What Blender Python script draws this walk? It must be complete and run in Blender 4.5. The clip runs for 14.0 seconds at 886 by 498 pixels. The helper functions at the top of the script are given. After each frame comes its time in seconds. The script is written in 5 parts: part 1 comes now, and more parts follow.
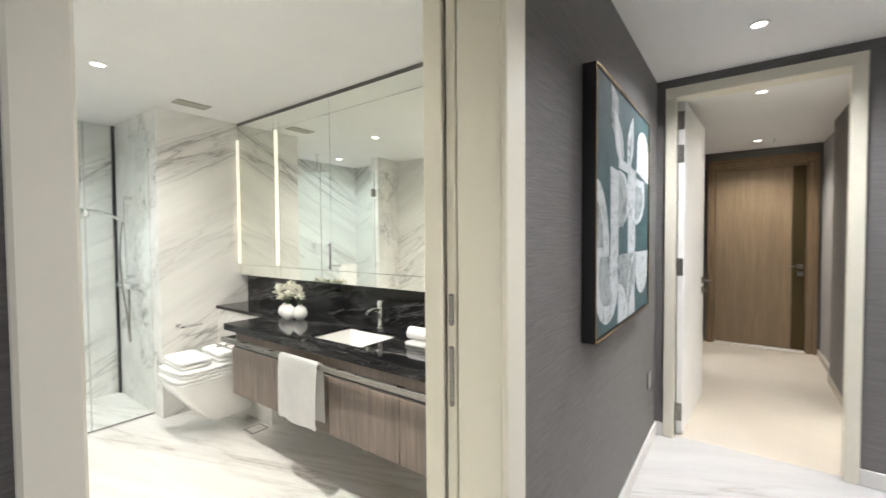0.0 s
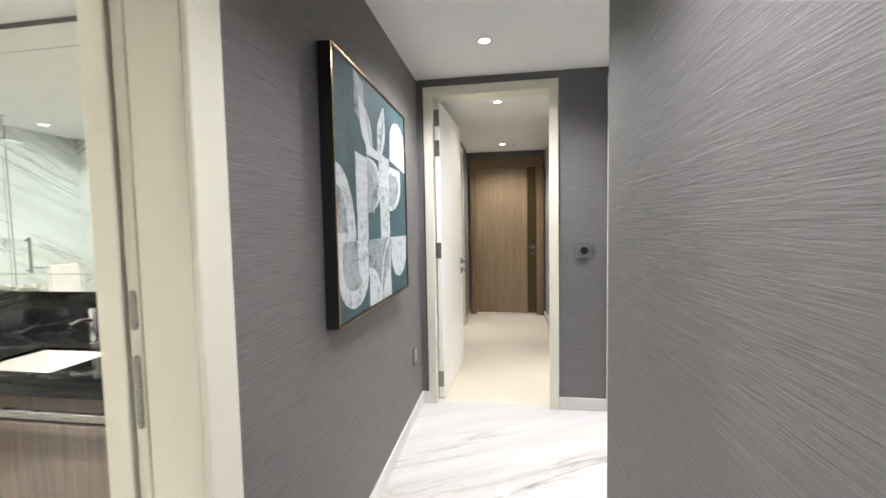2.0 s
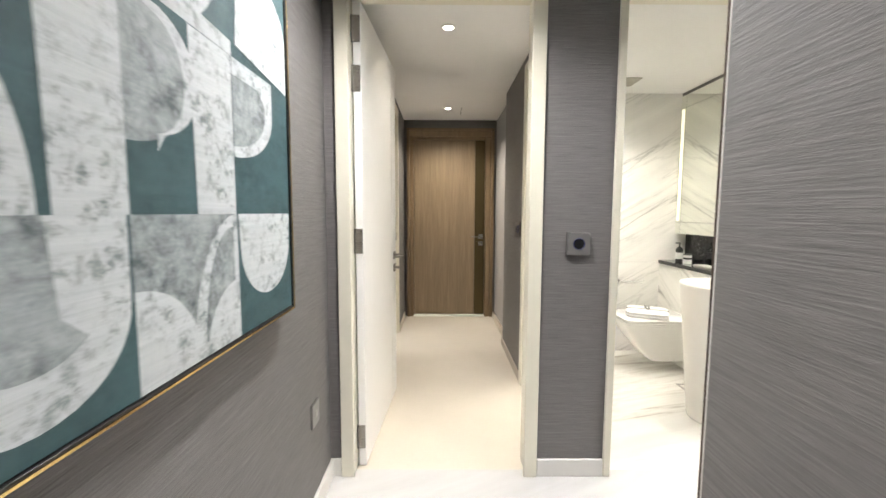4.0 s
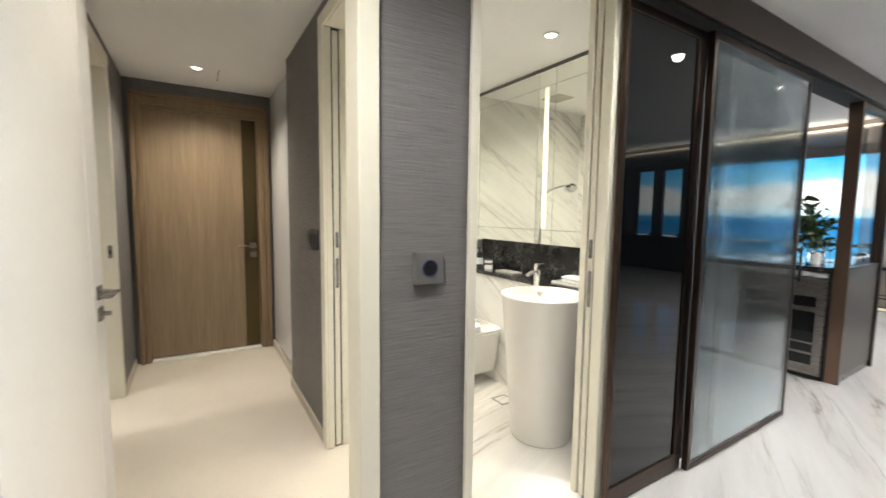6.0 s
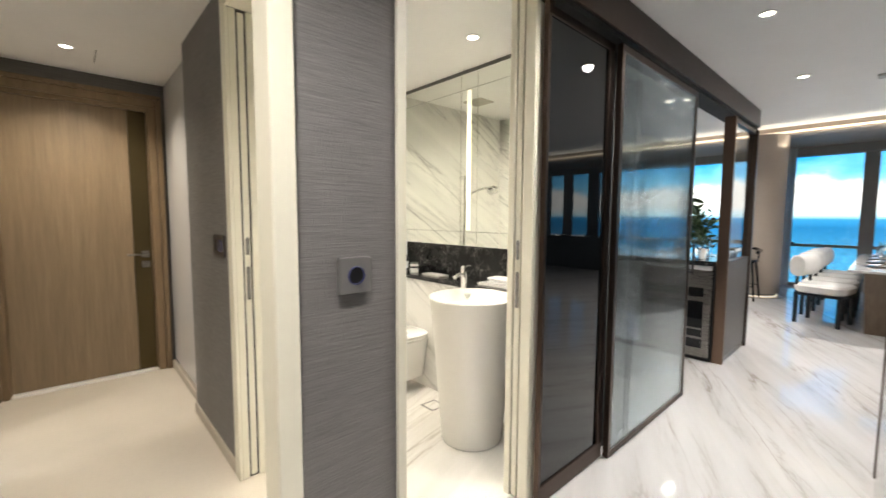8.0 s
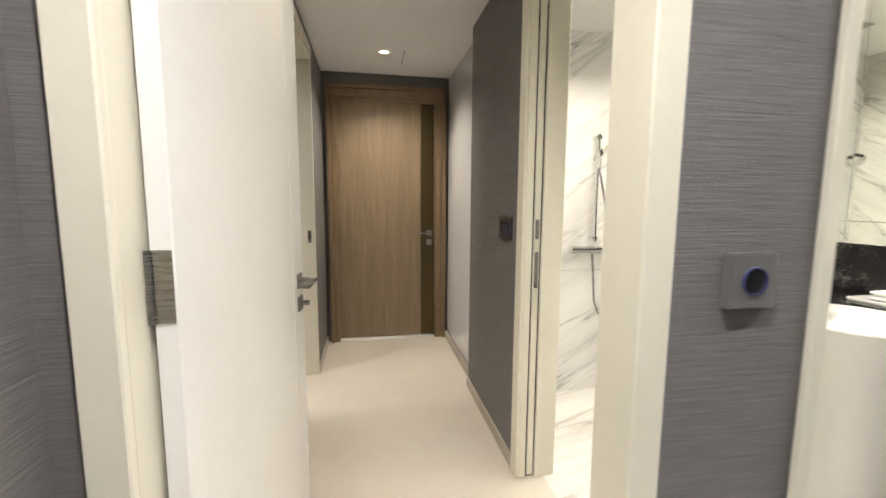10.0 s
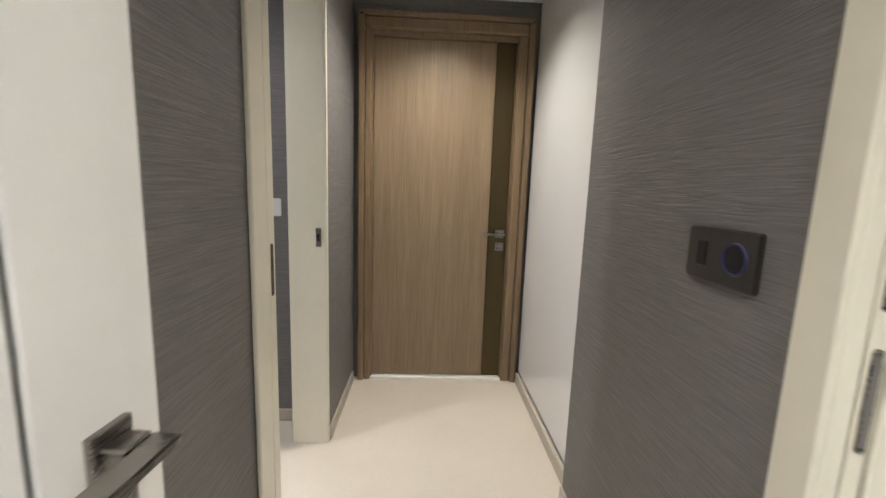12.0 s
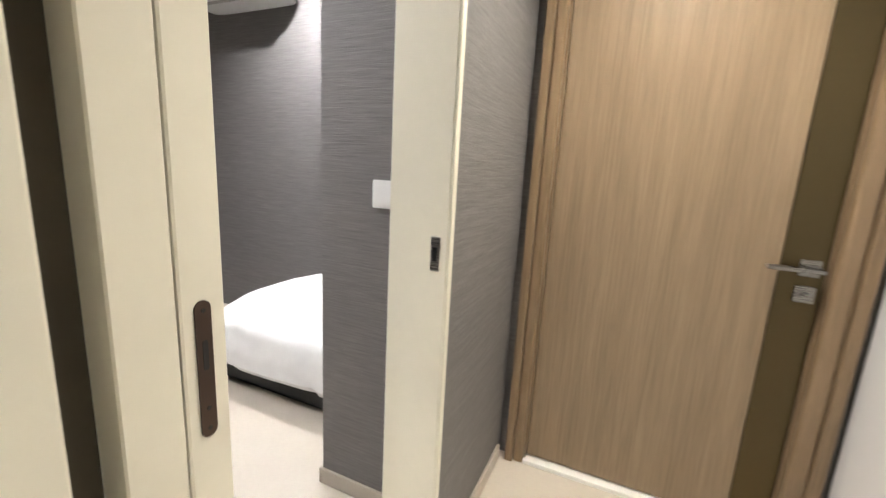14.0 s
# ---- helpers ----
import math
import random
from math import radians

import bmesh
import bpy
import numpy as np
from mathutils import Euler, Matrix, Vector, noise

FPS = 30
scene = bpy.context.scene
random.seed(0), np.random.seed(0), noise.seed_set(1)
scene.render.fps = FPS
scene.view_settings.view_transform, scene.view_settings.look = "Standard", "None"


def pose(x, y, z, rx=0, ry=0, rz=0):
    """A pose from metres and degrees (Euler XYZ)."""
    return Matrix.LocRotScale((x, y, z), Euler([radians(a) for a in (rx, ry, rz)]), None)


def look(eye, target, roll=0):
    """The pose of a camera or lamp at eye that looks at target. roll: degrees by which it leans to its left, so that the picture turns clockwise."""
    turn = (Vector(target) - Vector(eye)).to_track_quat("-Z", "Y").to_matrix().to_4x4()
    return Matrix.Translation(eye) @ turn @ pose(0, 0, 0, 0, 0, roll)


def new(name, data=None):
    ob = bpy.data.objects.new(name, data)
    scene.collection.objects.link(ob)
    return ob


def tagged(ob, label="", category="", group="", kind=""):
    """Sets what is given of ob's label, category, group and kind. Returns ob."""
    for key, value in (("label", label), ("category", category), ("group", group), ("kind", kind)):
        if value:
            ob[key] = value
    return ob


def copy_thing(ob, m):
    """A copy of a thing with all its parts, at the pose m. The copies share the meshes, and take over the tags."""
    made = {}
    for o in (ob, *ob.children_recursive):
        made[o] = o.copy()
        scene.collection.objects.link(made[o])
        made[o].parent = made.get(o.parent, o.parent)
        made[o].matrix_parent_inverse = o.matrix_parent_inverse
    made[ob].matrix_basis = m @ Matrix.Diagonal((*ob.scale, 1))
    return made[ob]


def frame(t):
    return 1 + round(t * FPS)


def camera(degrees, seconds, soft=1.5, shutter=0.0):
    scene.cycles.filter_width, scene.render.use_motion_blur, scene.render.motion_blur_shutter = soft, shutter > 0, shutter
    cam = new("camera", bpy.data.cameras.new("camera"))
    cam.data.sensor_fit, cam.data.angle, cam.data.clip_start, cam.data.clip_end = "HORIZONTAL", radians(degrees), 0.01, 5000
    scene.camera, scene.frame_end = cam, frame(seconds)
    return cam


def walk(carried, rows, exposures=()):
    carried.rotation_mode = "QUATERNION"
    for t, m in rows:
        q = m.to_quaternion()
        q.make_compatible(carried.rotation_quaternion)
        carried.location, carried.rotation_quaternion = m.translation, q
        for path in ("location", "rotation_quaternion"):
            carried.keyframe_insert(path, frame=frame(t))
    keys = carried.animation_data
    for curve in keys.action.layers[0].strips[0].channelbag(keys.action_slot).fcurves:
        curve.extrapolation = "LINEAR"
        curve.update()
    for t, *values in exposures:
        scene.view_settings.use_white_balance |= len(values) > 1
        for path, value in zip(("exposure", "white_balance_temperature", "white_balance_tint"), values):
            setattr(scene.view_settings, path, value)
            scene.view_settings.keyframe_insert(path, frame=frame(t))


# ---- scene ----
cam = camera(94.7, 14.0, shutter=0.35)
PATH = [
    (0, (0.456, -2.998, 1.319), (-0.725, -1.385, 1.259), -0.4),
    (0.5, (0.507, -3.029, 1.311), (-0.433, -1.265, 1.249), -0.7),
    (1, (0.562, -3.024, 1.308), (-0.125, -1.147, 1.232), -1.0),
    (1.5, (0.596, -2.982, 1.304), (0.118, -1.042, 1.212), -1.2),
    (2, (0.621, -2.869, 1.296), (0.312, -0.896, 1.178), -1.1),
    (4.5, (0.505, -1.565, 1.241), (0.714, 0.415, 1.054), 0.4),
    (5, (0.505, -1.342, 1.248), (1.004, 0.586, 1.066), 0.5),
    (5.5, (0.511, -1.205, 1.259), (1.267, 0.639, 1.082), 0.7),
    (6, (0.514, -1.107, 1.275), (1.557, 0.591, 1.101), 0.7),
    (6.5, (0.545, -1.049, 1.268), (1.842, 0.463, 1.096), 0.7),
    (7, (0.577, -1.036, 1.267), (2.032, 0.325, 1.095), 0.6),
    (7.5, (0.582, -1.048, 1.272), (2.059, 0.291, 1.108), 0.6),
    (8, (0.543, -1.03, 1.273), (1.889, 0.441, 1.115), 0.3),
    (8.5, (0.48, -1.0, 1.27), (1.579, 0.664, 1.11), 0.2),
    (9, (0.444, -0.95, 1.26), (1.213, 0.888, 1.094), 0.2),
    (11.5, (0.497, 0.19, 1.238), (0.668, 2.163, 0.958), 1.3),
    (12, (0.52, 0.481, 1.236), (0.61, 2.456, 0.938), 2.0),
    (12.5, (0.54, 0.753, 1.24), (0.499, 2.724, 0.903), 2.6),
    (13, (0.55, 1.024, 1.229), (0.295, 2.976, 0.875), 3.0),
    (13.5, (0.529, 1.254, 1.209), (0.02, 3.152, 0.837), 3.2),
    (14, (0.459, 1.426, 1.203), (-0.34, 3.217, 0.814), 3.1),
]
walk(cam, [(t, look(eye, target, roll)) for t, eye, target, roll in PATH], [(0, 0.0, 6250, 10), (2, 0.12, 6250, 10), (4.5, 0.12, 6600, 9), (6.5, -0.1, 6750, 8), (7.5, 0.0, 6900, 9), (9, -0.06, 6900, 10), (11.5, -0.1, 6300, 10), (12.5, 0.22, 6250, 10), (13, 0.46, 6280, 10), (13.5, 0.57, 6300, 10), (14, 0.65, 6400, 10)])

# ---------------------------------------------------------------- world and lamps
SUN_DIR = (radians(50), radians(120))
world = bpy.data.worlds.new("world")
scene.world = world
world.use_nodes = True
sky = world.node_tree.nodes.new("ShaderNodeTexSky")
sky.sky_type = 'NISHITA'
sky.sun_disc = False
sky.sun_elevation, sky.sun_rotation = SUN_DIR
world.node_tree.links.new(sky.outputs[0], world.node_tree.nodes["Background"].inputs[0])
world.node_tree.nodes["Background"].inputs[1].default_value = 0.12
sun = new("sun", bpy.data.lights.new("sun", 'SUN'))
sun.data.energy, sun.data.angle, sun.data.color = 2.0, radians(0.5), (1, 0.96, 0.9)
sun.matrix_basis = pose(0, 0, 30, 40, 0, -30)


def spot_lamp(x, y, z, watts, color=(1.0, 0.86, 0.68), cone=150, blend=0.9, radius=0.035):
    li = bpy.data.lights.new("downlight_lamp", 'SPOT')
    li.energy, li.color, li.spot_size, li.spot_blend, li.shadow_soft_size = watts, color, radians(cone), blend, radius
    ob = new("downlight_lamp", li)
    ob.location = (x, y, z)
    return ob


HALLW = (1.0, 0.925, 0.81)
WARM = (1.0, 0.95, 0.85)
NEUT = (1.0, 0.98, 0.985)
COOL = (0.90, 0.97, 1.0)
CEIL, BCEIL = 2.31, 2.27
# (x, y, ceiling height, watts, colour)
DOWNLIGHTS = [
    # the lobby one at y -4.0 is unseen, added to brighten the near walls
    (0.51, -0.54, CEIL, 138, NEUT), (0.80, -2.2, CEIL, 125, NEUT), (0.55, -4.0, CEIL, 85, NEUT),
    (0.555, 0.62, CEIL, 34, HALLW), (0.58, 2.465, CEIL, 108, HALLW),
    (2.25, 0.60, BCEIL, 98, WARM), (1.75, 1.15, BCEIL, 86, WARM),
    (-2.38, -2.29, BCEIL, 86, WARM), (-1.1, -2.3, BCEIL, 172, WARM), (-3.5, -2.78, BCEIL, 68, COOL),
    (3.21, -0.545, CEIL, 104, NEUT), (4.56, -0.536, CEIL, 104, NEUT), (1.9, -0.55, CEIL, 75, NEUT),
    (-1.45, 3.25, 2.5, 150, NEUT), (-0.9, 1.7, 2.5, 125, NEUT),
    (6.8, -1.6, 2.7, 270, NEUT), (6.8, 0.9, 2.7, 270, NEUT), (3.9, 1.6, CEIL, 45, NEUT),
    (6.5, -3.6, 2.7, 60, NEUT),
]
for dx, dy, dz, dw, dc in DOWNLIGHTS:
    spot_lamp(dx, dy, dz - 0.012, dw, dc, *((134, 1.0) if dc == HALLW or dy == -2.2 else (150, 0.9)))

# cove lighting that washes the dining ceiling
cove = bpy.data.lights.new("cove_lamp", 'AREA')
cove.shape, cove.size, cove.size_y, cove.energy, cove.color = 'RECTANGLE', 0.12, 9.0, 24, WARM
new("cove_lamp", cove).matrix_basis = pose(8.78, -0.8, 2.38, 180, 0, 0)


# ---------------------------------------------------------------- materials
def nodes_of(name):
    m = bpy.data.materials.new(name)
    m.use_nodes = True
    nt = m.node_tree
    return m, nt, nt.nodes["Principled BSDF"]


def put(nt, kind, **inputs):
    n = nt.nodes.new(kind)
    for k, v in inputs.items():
        n.inputs[k.replace("_", " ")].default_value = v
    return n


def world_coords(nt, scale):
    tc = nt.nodes.new("ShaderNodeTexCoord")
    mp = nt.nodes.new("ShaderNodeMapping")
    mp.inputs["Scale"].default_value = scale
    nt.links.new(tc.outputs["Object"], mp.inputs["Vector"])
    return mp.outputs[0]


def noise_of(nt, vec, scale, detail=4, rough=0.55, distort=0.0):
    n = put(nt, "ShaderNodeTexNoise", Scale=scale, Detail=detail, Roughness=rough, Distortion=distort)
    nt.links.new(vec, n.inputs["Vector"])
    return n.outputs["Fac"]


def ramp_of(nt, fac, stops):
    r = nt.nodes.new("ShaderNodeValToRGB")
    el = r.color_ramp.elements
    while len(el) < len(stops):
        el.new(0.5)
    for e, (p, c) in zip(el, stops):
        e.position, e.color = p, (*c, 1)
    nt.links.new(fac, r.inputs[0])
    return r.outputs[0]


def bump_of(nt, fac, bsdf, strength, distance=0.002):
    b = put(nt, "ShaderNodeBump", Strength=strength, Distance=distance)
    nt.links.new(fac, b.inputs["Height"])
    nt.links.new(b.outputs[0], bsdf.inputs["Normal"])
    return b


def mix_of(nt, fac, a, b, kind='MIX'):
    n = nt.nodes.new("ShaderNodeMix")
    n.data_type, n.blend_type = 'RGBA', kind
    for sock, val in ((n.inputs[0], fac), (n.inputs[6], a), (n.inputs[7], b)):
        if isinstance(val, (int, float)):
            sock.default_value = val
        elif isinstance(val, tuple):
            sock.default_value = (*val, 1)
        else:
            nt.links.new(val, sock)
    return n.outputs[2]


def plain(name, color, rough=0.5, metal=0.0, grain=0.04, scale=30.0, bump=0.02, coat=0.0):
    """A surface of one colour with faint mottling at two scales and fine relief."""
    m, nt, b = nodes_of(name)
    v = world_coords(nt, (1, 1, 1))
    big = noise_of(nt, v, 2.5, 3)
    fine = noise_of(nt, v, scale, 5)
    lo = tuple(c * (1 - grain) for c in color)
    hi = tuple(min(1, c * (1 + grain)) for c in color)
    c1 = ramp_of(nt, big, [(0.3, lo), (0.7, hi)])
    c2 = ramp_of(nt, fine, [(0.3, (1 - grain,) * 3), (0.7, (1, 1, 1))])
    nt.links.new(mix_of(nt, 1.0, c1, c2, 'MULTIPLY'), b.inputs["Base Color"])
    rr = put(nt, "ShaderNodeMapRange", **{"To_Min": max(0.02, rough * 0.85), "To_Max": min(1, rough * 1.15)})
    nt.links.new(fine, rr.inputs["Value"])
    nt.links.new(rr.outputs[0], b.inputs["Roughness"])
    b.inputs["Metallic"].default_value = metal
    b.inputs["Coat Weight"].default_value = coat
    if bump:
        bump_of(nt, fine, b, bump, 0.001)
    return m


def wallpaper(name, color):
    """Woven wall covering with fine level threads."""
    m, nt, b = nodes_of(name)
    thread = noise_of(nt, world_coords(nt, (4.5, 4.5, 170)), 1.6, 6, 0.72, 0.4)
    coarse = noise_of(nt, world_coords(nt, (2.2, 2.2, 60)), 2.0, 4, 0.65, 0.7)
    blot = noise_of(nt, world_coords(nt, (1, 1, 1)), 1.3, 2)
    lo, hi = tuple(c * 0.70 for c in color), tuple(c * 1.28 for c in color)
    c1 = ramp_of(nt, thread, [(0.3, lo), (0.72, hi)])
    c2 = ramp_of(nt, coarse, [(0.3, (0.86,) * 3), (0.66, (1, 1, 1))])
    c3 = ramp_of(nt, blot, [(0.3, (0.94,) * 3), (0.7, (1, 1, 1))])
    nt.links.new(mix_of(nt, 1.0, mix_of(nt, 1.0, c1, c2, 'MULTIPLY'), c3, 'MULTIPLY'), b.inputs["Base Color"])
    b.inputs["Roughness"].default_value = 0.62
    add = nt.nodes.new("ShaderNodeMath")
    nt.links.new(thread, add.inputs[0])
    nt.links.new(coarse, add.inputs[1])
    bump_of(nt, add.outputs[0], b, 0.55, 0.004)
    return m


def marble(name, base, vein, along, rough=0.12, size=1.0, amount=0.75, tint=(0.5, 0.42, 0.32), tinted=0.25, soft=1.0):
    """Stone with long slanting veins along a direction."""
    m, nt, b = nodes_of(name)
    tc = nt.nodes.new("ShaderNodeTexCoord")
    e1 = Vector(along).normalized()
    e2 = e1.cross(Vector((0.35, -0.2, 0.91))).normalized()
    e3 = e1.cross(e2).normalized()
    comb = nt.nodes.new("ShaderNodeCombineXYZ")
    for i, (e, k) in enumerate(((e1, 0.34), (e2, 2.9), (e3, 2.9))):
        d = nt.nodes.new("ShaderNodeVectorMath")
        d.operation = 'DOT_PRODUCT'
        d.inputs[1].default_value = e * k * size
        nt.links.new(tc.outputs["Object"], d.inputs[0])
        nt.links.new(d.outputs["Value"], comb.inputs[i])
    vec = comb.outputs[0]

    def veins(scale, width, distort, detail=5):
        n = noise_of(nt, vec, scale, detail, 0.55, distort)
        s = nt.nodes.new("ShaderNodeMath"); s.operation = 'SUBTRACT'; s.inputs[1].default_value = 0.5
        a = nt.nodes.new("ShaderNodeMath"); a.operation = 'ABSOLUTE'
        nt.links.new(n, s.inputs[0]); nt.links.new(s.outputs[0], a.inputs[0])
        r = ramp_of(nt, a.outputs[0], [(0.0, (1, 1, 1)), (width, (0.25,) * 3), (width * 3.2, (0, 0, 0))])
        return r
    mask = ramp_of(nt, noise_of(nt, vec, 0.85, 3), [(0.45, (0.03, 0.03, 0.03)), (0.60, (1, 1, 1))])
    v1 = mix_of(nt, 1.0, veins(1.0, 0.010 * soft, 0.25, 6), mask, 'MULTIPLY')
    v2 = mix_of(nt, 1.0, veins(2.6, 0.020 * soft, 0.3, 6), mask, 'MULTIPLY')
    cloud = noise_of(nt, vec, 1.6, 4)
    c = ramp_of(nt, cloud, [(0.32, tuple(x * 0.86 for x in base)), (0.6, base)])
    warm = ramp_of(nt, noise_of(nt, vec, 0.9, 3), [(0.5, (0, 0, 0)), (0.75, (tinted,) * 3)])
    c = mix_of(nt, warm, c, tuple(tint))
    k1 = mix_of(nt, 1.0, v1, (amount,) * 3, 'MULTIPLY')
    k2 = mix_of(nt, 1.0, v2, (amount * 0.45,) * 3, 'MULTIPLY')
    c = mix_of(nt, k2, c, vein)
    c = mix_of(nt, k1, c, vein)
    nt.links.new(c, b.inputs["Base Color"])
    b.inputs["Roughness"].default_value = rough
    bump_of(nt, noise_of(nt, world_coords(nt, (1, 1, 1)), 3.0, 2), b, 0.015, 0.002)
    return m


def wood(name, dark, light, rough=0.42, scale=(14, 14, 0.9)):
    m, nt, b = nodes_of(name)
    grain = noise_of(nt, world_coords(nt, scale), 3.2, 6, 0.62, 0.5)
    pore = noise_of(nt, world_coords(nt, (scale[0] * 7, scale[1] * 7, scale[2] * 3)), 3.0, 3, 0.7)
    band = noise_of(nt, world_coords(nt, (scale[0] * 0.3, scale[1] * 0.3, scale[2] * 0.2)), 2.0, 2)
    c1 = ramp_of(nt, grain, [(0.28, dark), (0.72, light)])
    c2 = ramp_of(nt, pore, [(0.35, (0.78,) * 3), (0.6, (1, 1, 1))])
    c3 = ramp_of(nt, band, [(0.3, (0.86, 0.86, 0.86)), (0.7, (1, 1, 1))])
    nt.links.new(mix_of(nt, 1.0, mix_of(nt, 1.0, c1, c2, 'MULTIPLY'), c3, 'MULTIPLY'), b.inputs["Base Color"])
    b.inputs["Roughness"].default_value = rough
    bump_of(nt, pore, b, 0.12, 0.001)
    return m


def metal(name, color, rough=0.25, brushed=True):
    m, nt, b = nodes_of(name)
    b.inputs["Metallic"].default_value = 1.0
    b.inputs["Base Color"].default_value = (*color, 1)
    n = noise_of(nt, world_coords(nt, (3, 3, 160) if brushed else (20, 20, 20)), 3.0, 3)
    rr = put(nt, "ShaderNodeMapRange", **{"To_Min": rough * 0.7, "To_Max": min(1, rough * 1.3)})
    nt.links.new(n, rr.inputs["Value"])
    nt.links.new(rr.outputs[0], b.inputs["Roughness"])
    return m


def glow(name, color, strength):
    m, nt, b = nodes_of(name)
    b.inputs["Base Color"].default_value = (*color, 1)
    b.inputs["Emission Color"].default_value = (*color, 1)
    b.inputs["Emission Strength"].default_value = strength
    return m


def clear_glass(name, tint=(1, 1, 1), rough=0.0, ior=1.45):
    m, nt, b = nodes_of(name)
    b.inputs["Base Color"].default_value = (*tint, 1)
    b.inputs["Transmission Weight"].default_value = 1.0
    b.inputs["Roughness"].default_value = rough
    b.inputs["IOR"].default_value = ior
    return m


def fabric(name, color, scale=220, rough=0.9):
    m, nt, b = nodes_of(name)
    v = world_coords(nt, (1, 1, 1))
    weave = noise_of(nt, v, scale, 3)
    fold = noise_of(nt, v, 7, 3)
    c1 = ramp_of(nt, fold, [(0.3, tuple(c * 0.9 for c in color)), (0.7, color)])
    nt.links.new(c1, b.inputs["Base Color"])
    b.inputs["Roughness"].default_value = rough
    b.inputs["Sheen Weight"].default_value = 0.2
    bump_of(nt, weave, b, 0.35, 0.002)
    return m


M_PAPER = wallpaper("grey_wallpaper", (0.185, 0.175, 0.17))
M_CREAM = plain("cream_lacquer", (0.76, 0.725, 0.605), 0.32, grain=0.025)
M_DOORWHITE = plain("white_door_paint", (0.84, 0.83, 0.81), 0.38, grain=0.02)
M_CEIL = plain("ceiling_paint", (0.85, 0.845, 0.83), 0.85, grain=0.015, bump=0.03)
M_SKIRT = plain("skirting_paint", (0.72, 0.70, 0.66), 0.4, grain=0.02)
M_TAUPE = plain("taupe_skirting", (0.47, 0.42, 0.35), 0.4, grain=0.03)
M_FLOOR = marble("floor_marble", (0.66, 0.645, 0.63), (0.27, 0.22, 0.18), (1, 0.5, 0), 0.035, 1.5, 0.8, tinted=0.26, soft=1.3)
M_BATHM = marble("bath_marble", (0.85, 0.835, 0.80), (0.21, 0.20, 0.19), (1.0, 0.0, 0.58), 0.14, 1.35, 0.72, tinted=0.05, soft=1.15)
M_BATHMX = marble("bath_marble_cross", (0.85, 0.835, 0.80), (0.20, 0.19, 0.18), (0.0, 1.0, 0.55), 0.14, 1.35, 0.80, tinted=0.05, soft=1.15)
M_BATHF = marble("bath_floor_marble", (0.80, 0.78, 0.74), (0.30, 0.25, 0.20), (1, 0.3, 0), 0.10, 1.3, 0.58, tinted=0.16, soft=1.5)
M_BLACKM = marble("black_marble", (0.012, 0.012, 0.013), (0.30, 0.29, 0.28), (1, 0.1, 0.2), 0.05, 3.2, 0.75, (0.02, 0.02, 0.02), 0.1, soft=0.7)
M_BEIGE = plain("beige_floor_tile", (0.62, 0.56, 0.475), 0.34, grain=0.04, scale=60, bump=0.02)
M_OAK = wood("veneer_oak", (0.250, 0.180, 0.110), (0.335, 0.247, 0.155), 0.42, (6, 6, 0.35))
M_OAKFR = wood("veneer_oak_frame", (0.22, 0.15, 0.085), (0.30, 0.21, 0.125))
M_STRIP = metal("bronze_olive_strip", (0.11, 0.085, 0.045), 0.45)
M_VANWOOD = wood("vanity_veneer", (0.13, 0.10, 0.08), (0.25, 0.20, 0.165), 0.4)
M_TABLEWOOD = wood("table_wood", (0.13, 0.085, 0.055), (0.20, 0.14, 0.09), 0.35)
M_BRONZE = metal("dark_bronze", (0.085, 0.06, 0.048), 0.35)
M_PILLAR = metal("brushed_bronze", (0.22, 0.15, 0.11), 0.35)
M_STEEL = metal("brushed_steel", (0.30, 0.285, 0.265), 0.28)
M_PLATE = plain("titanium_plate", (0.27, 0.26, 0.25), 0.30, 0.45, 0.05, 60, 0.0)
M_CHROME = metal("chrome", (0.85, 0.85, 0.85), 0.06, False)
M_GOLD = metal("brass", (0.75, 0.52, 0.22), 0.2, False)
M_BLACK = plain("black_satin", (0.012, 0.012, 0.012), 0.35, grain=0.1)
M_EBONY = plain("gloss_ebony", (0.010, 0.009, 0.009), 0.08, grain=0.1, bump=0, coat=0.3)
M_DARK = plain("dark_slot", (0.02, 0.019, 0.017), 0.7)
M_BLGLASS = plain("black_glass", (0.004, 0.005, 0.006), 0.02, grain=0.02, bump=0)
M_BLGLASS.node_tree.nodes["Principled BSDF"].inputs["Specular IOR Level"].default_value = 0.5
M_BLACKM.node_tree.nodes["Principled BSDF"].inputs["Specular IOR Level"].default_value = 0.3
M_MIRROR = metal("mirror_silver", (0.94, 0.96, 0.90), 0.012, False)
M_GLASS = clear_glass("clear_glass", (0.97, 0.99, 0.985))
M_SHGLASS = clear_glass("shower_glass", (0.93, 0.975, 0.965))
M_REED = clear_glass("reeded_glass", (0.82, 0.92, 0.95), 0.05)
# brown that stands for the shade in the bedroom door's pocket gap
M_GAPSHADE = plain("brown_gap_shade", (0.10, 0.085, 0.06), 0.8, grain=0.2)
M_CERAM = plain("white_ceramic", (0.84, 0.83, 0.80), 0.12, grain=0.01, bump=0, coat=0.3)
M_STONEW = plain("white_solid_surface", (0.84, 0.82, 0.78), 0.38, grain=0.015)
M_TOWEL = fabric("white_towel", (0.86, 0.85, 0.83))
M_DUVET = fabric("white_cotton", (0.87, 0.87, 0.87), 400)
M_CURTAIN = fabric("grey_curtain", (0.28, 0.27, 0.26), 300)
M_SHEER = fabric("pale_curtain", (0.62, 0.61, 0.60), 300)
M_BOUCLE = fabric("cream_boucle", (0.75, 0.73, 0.69), 120)
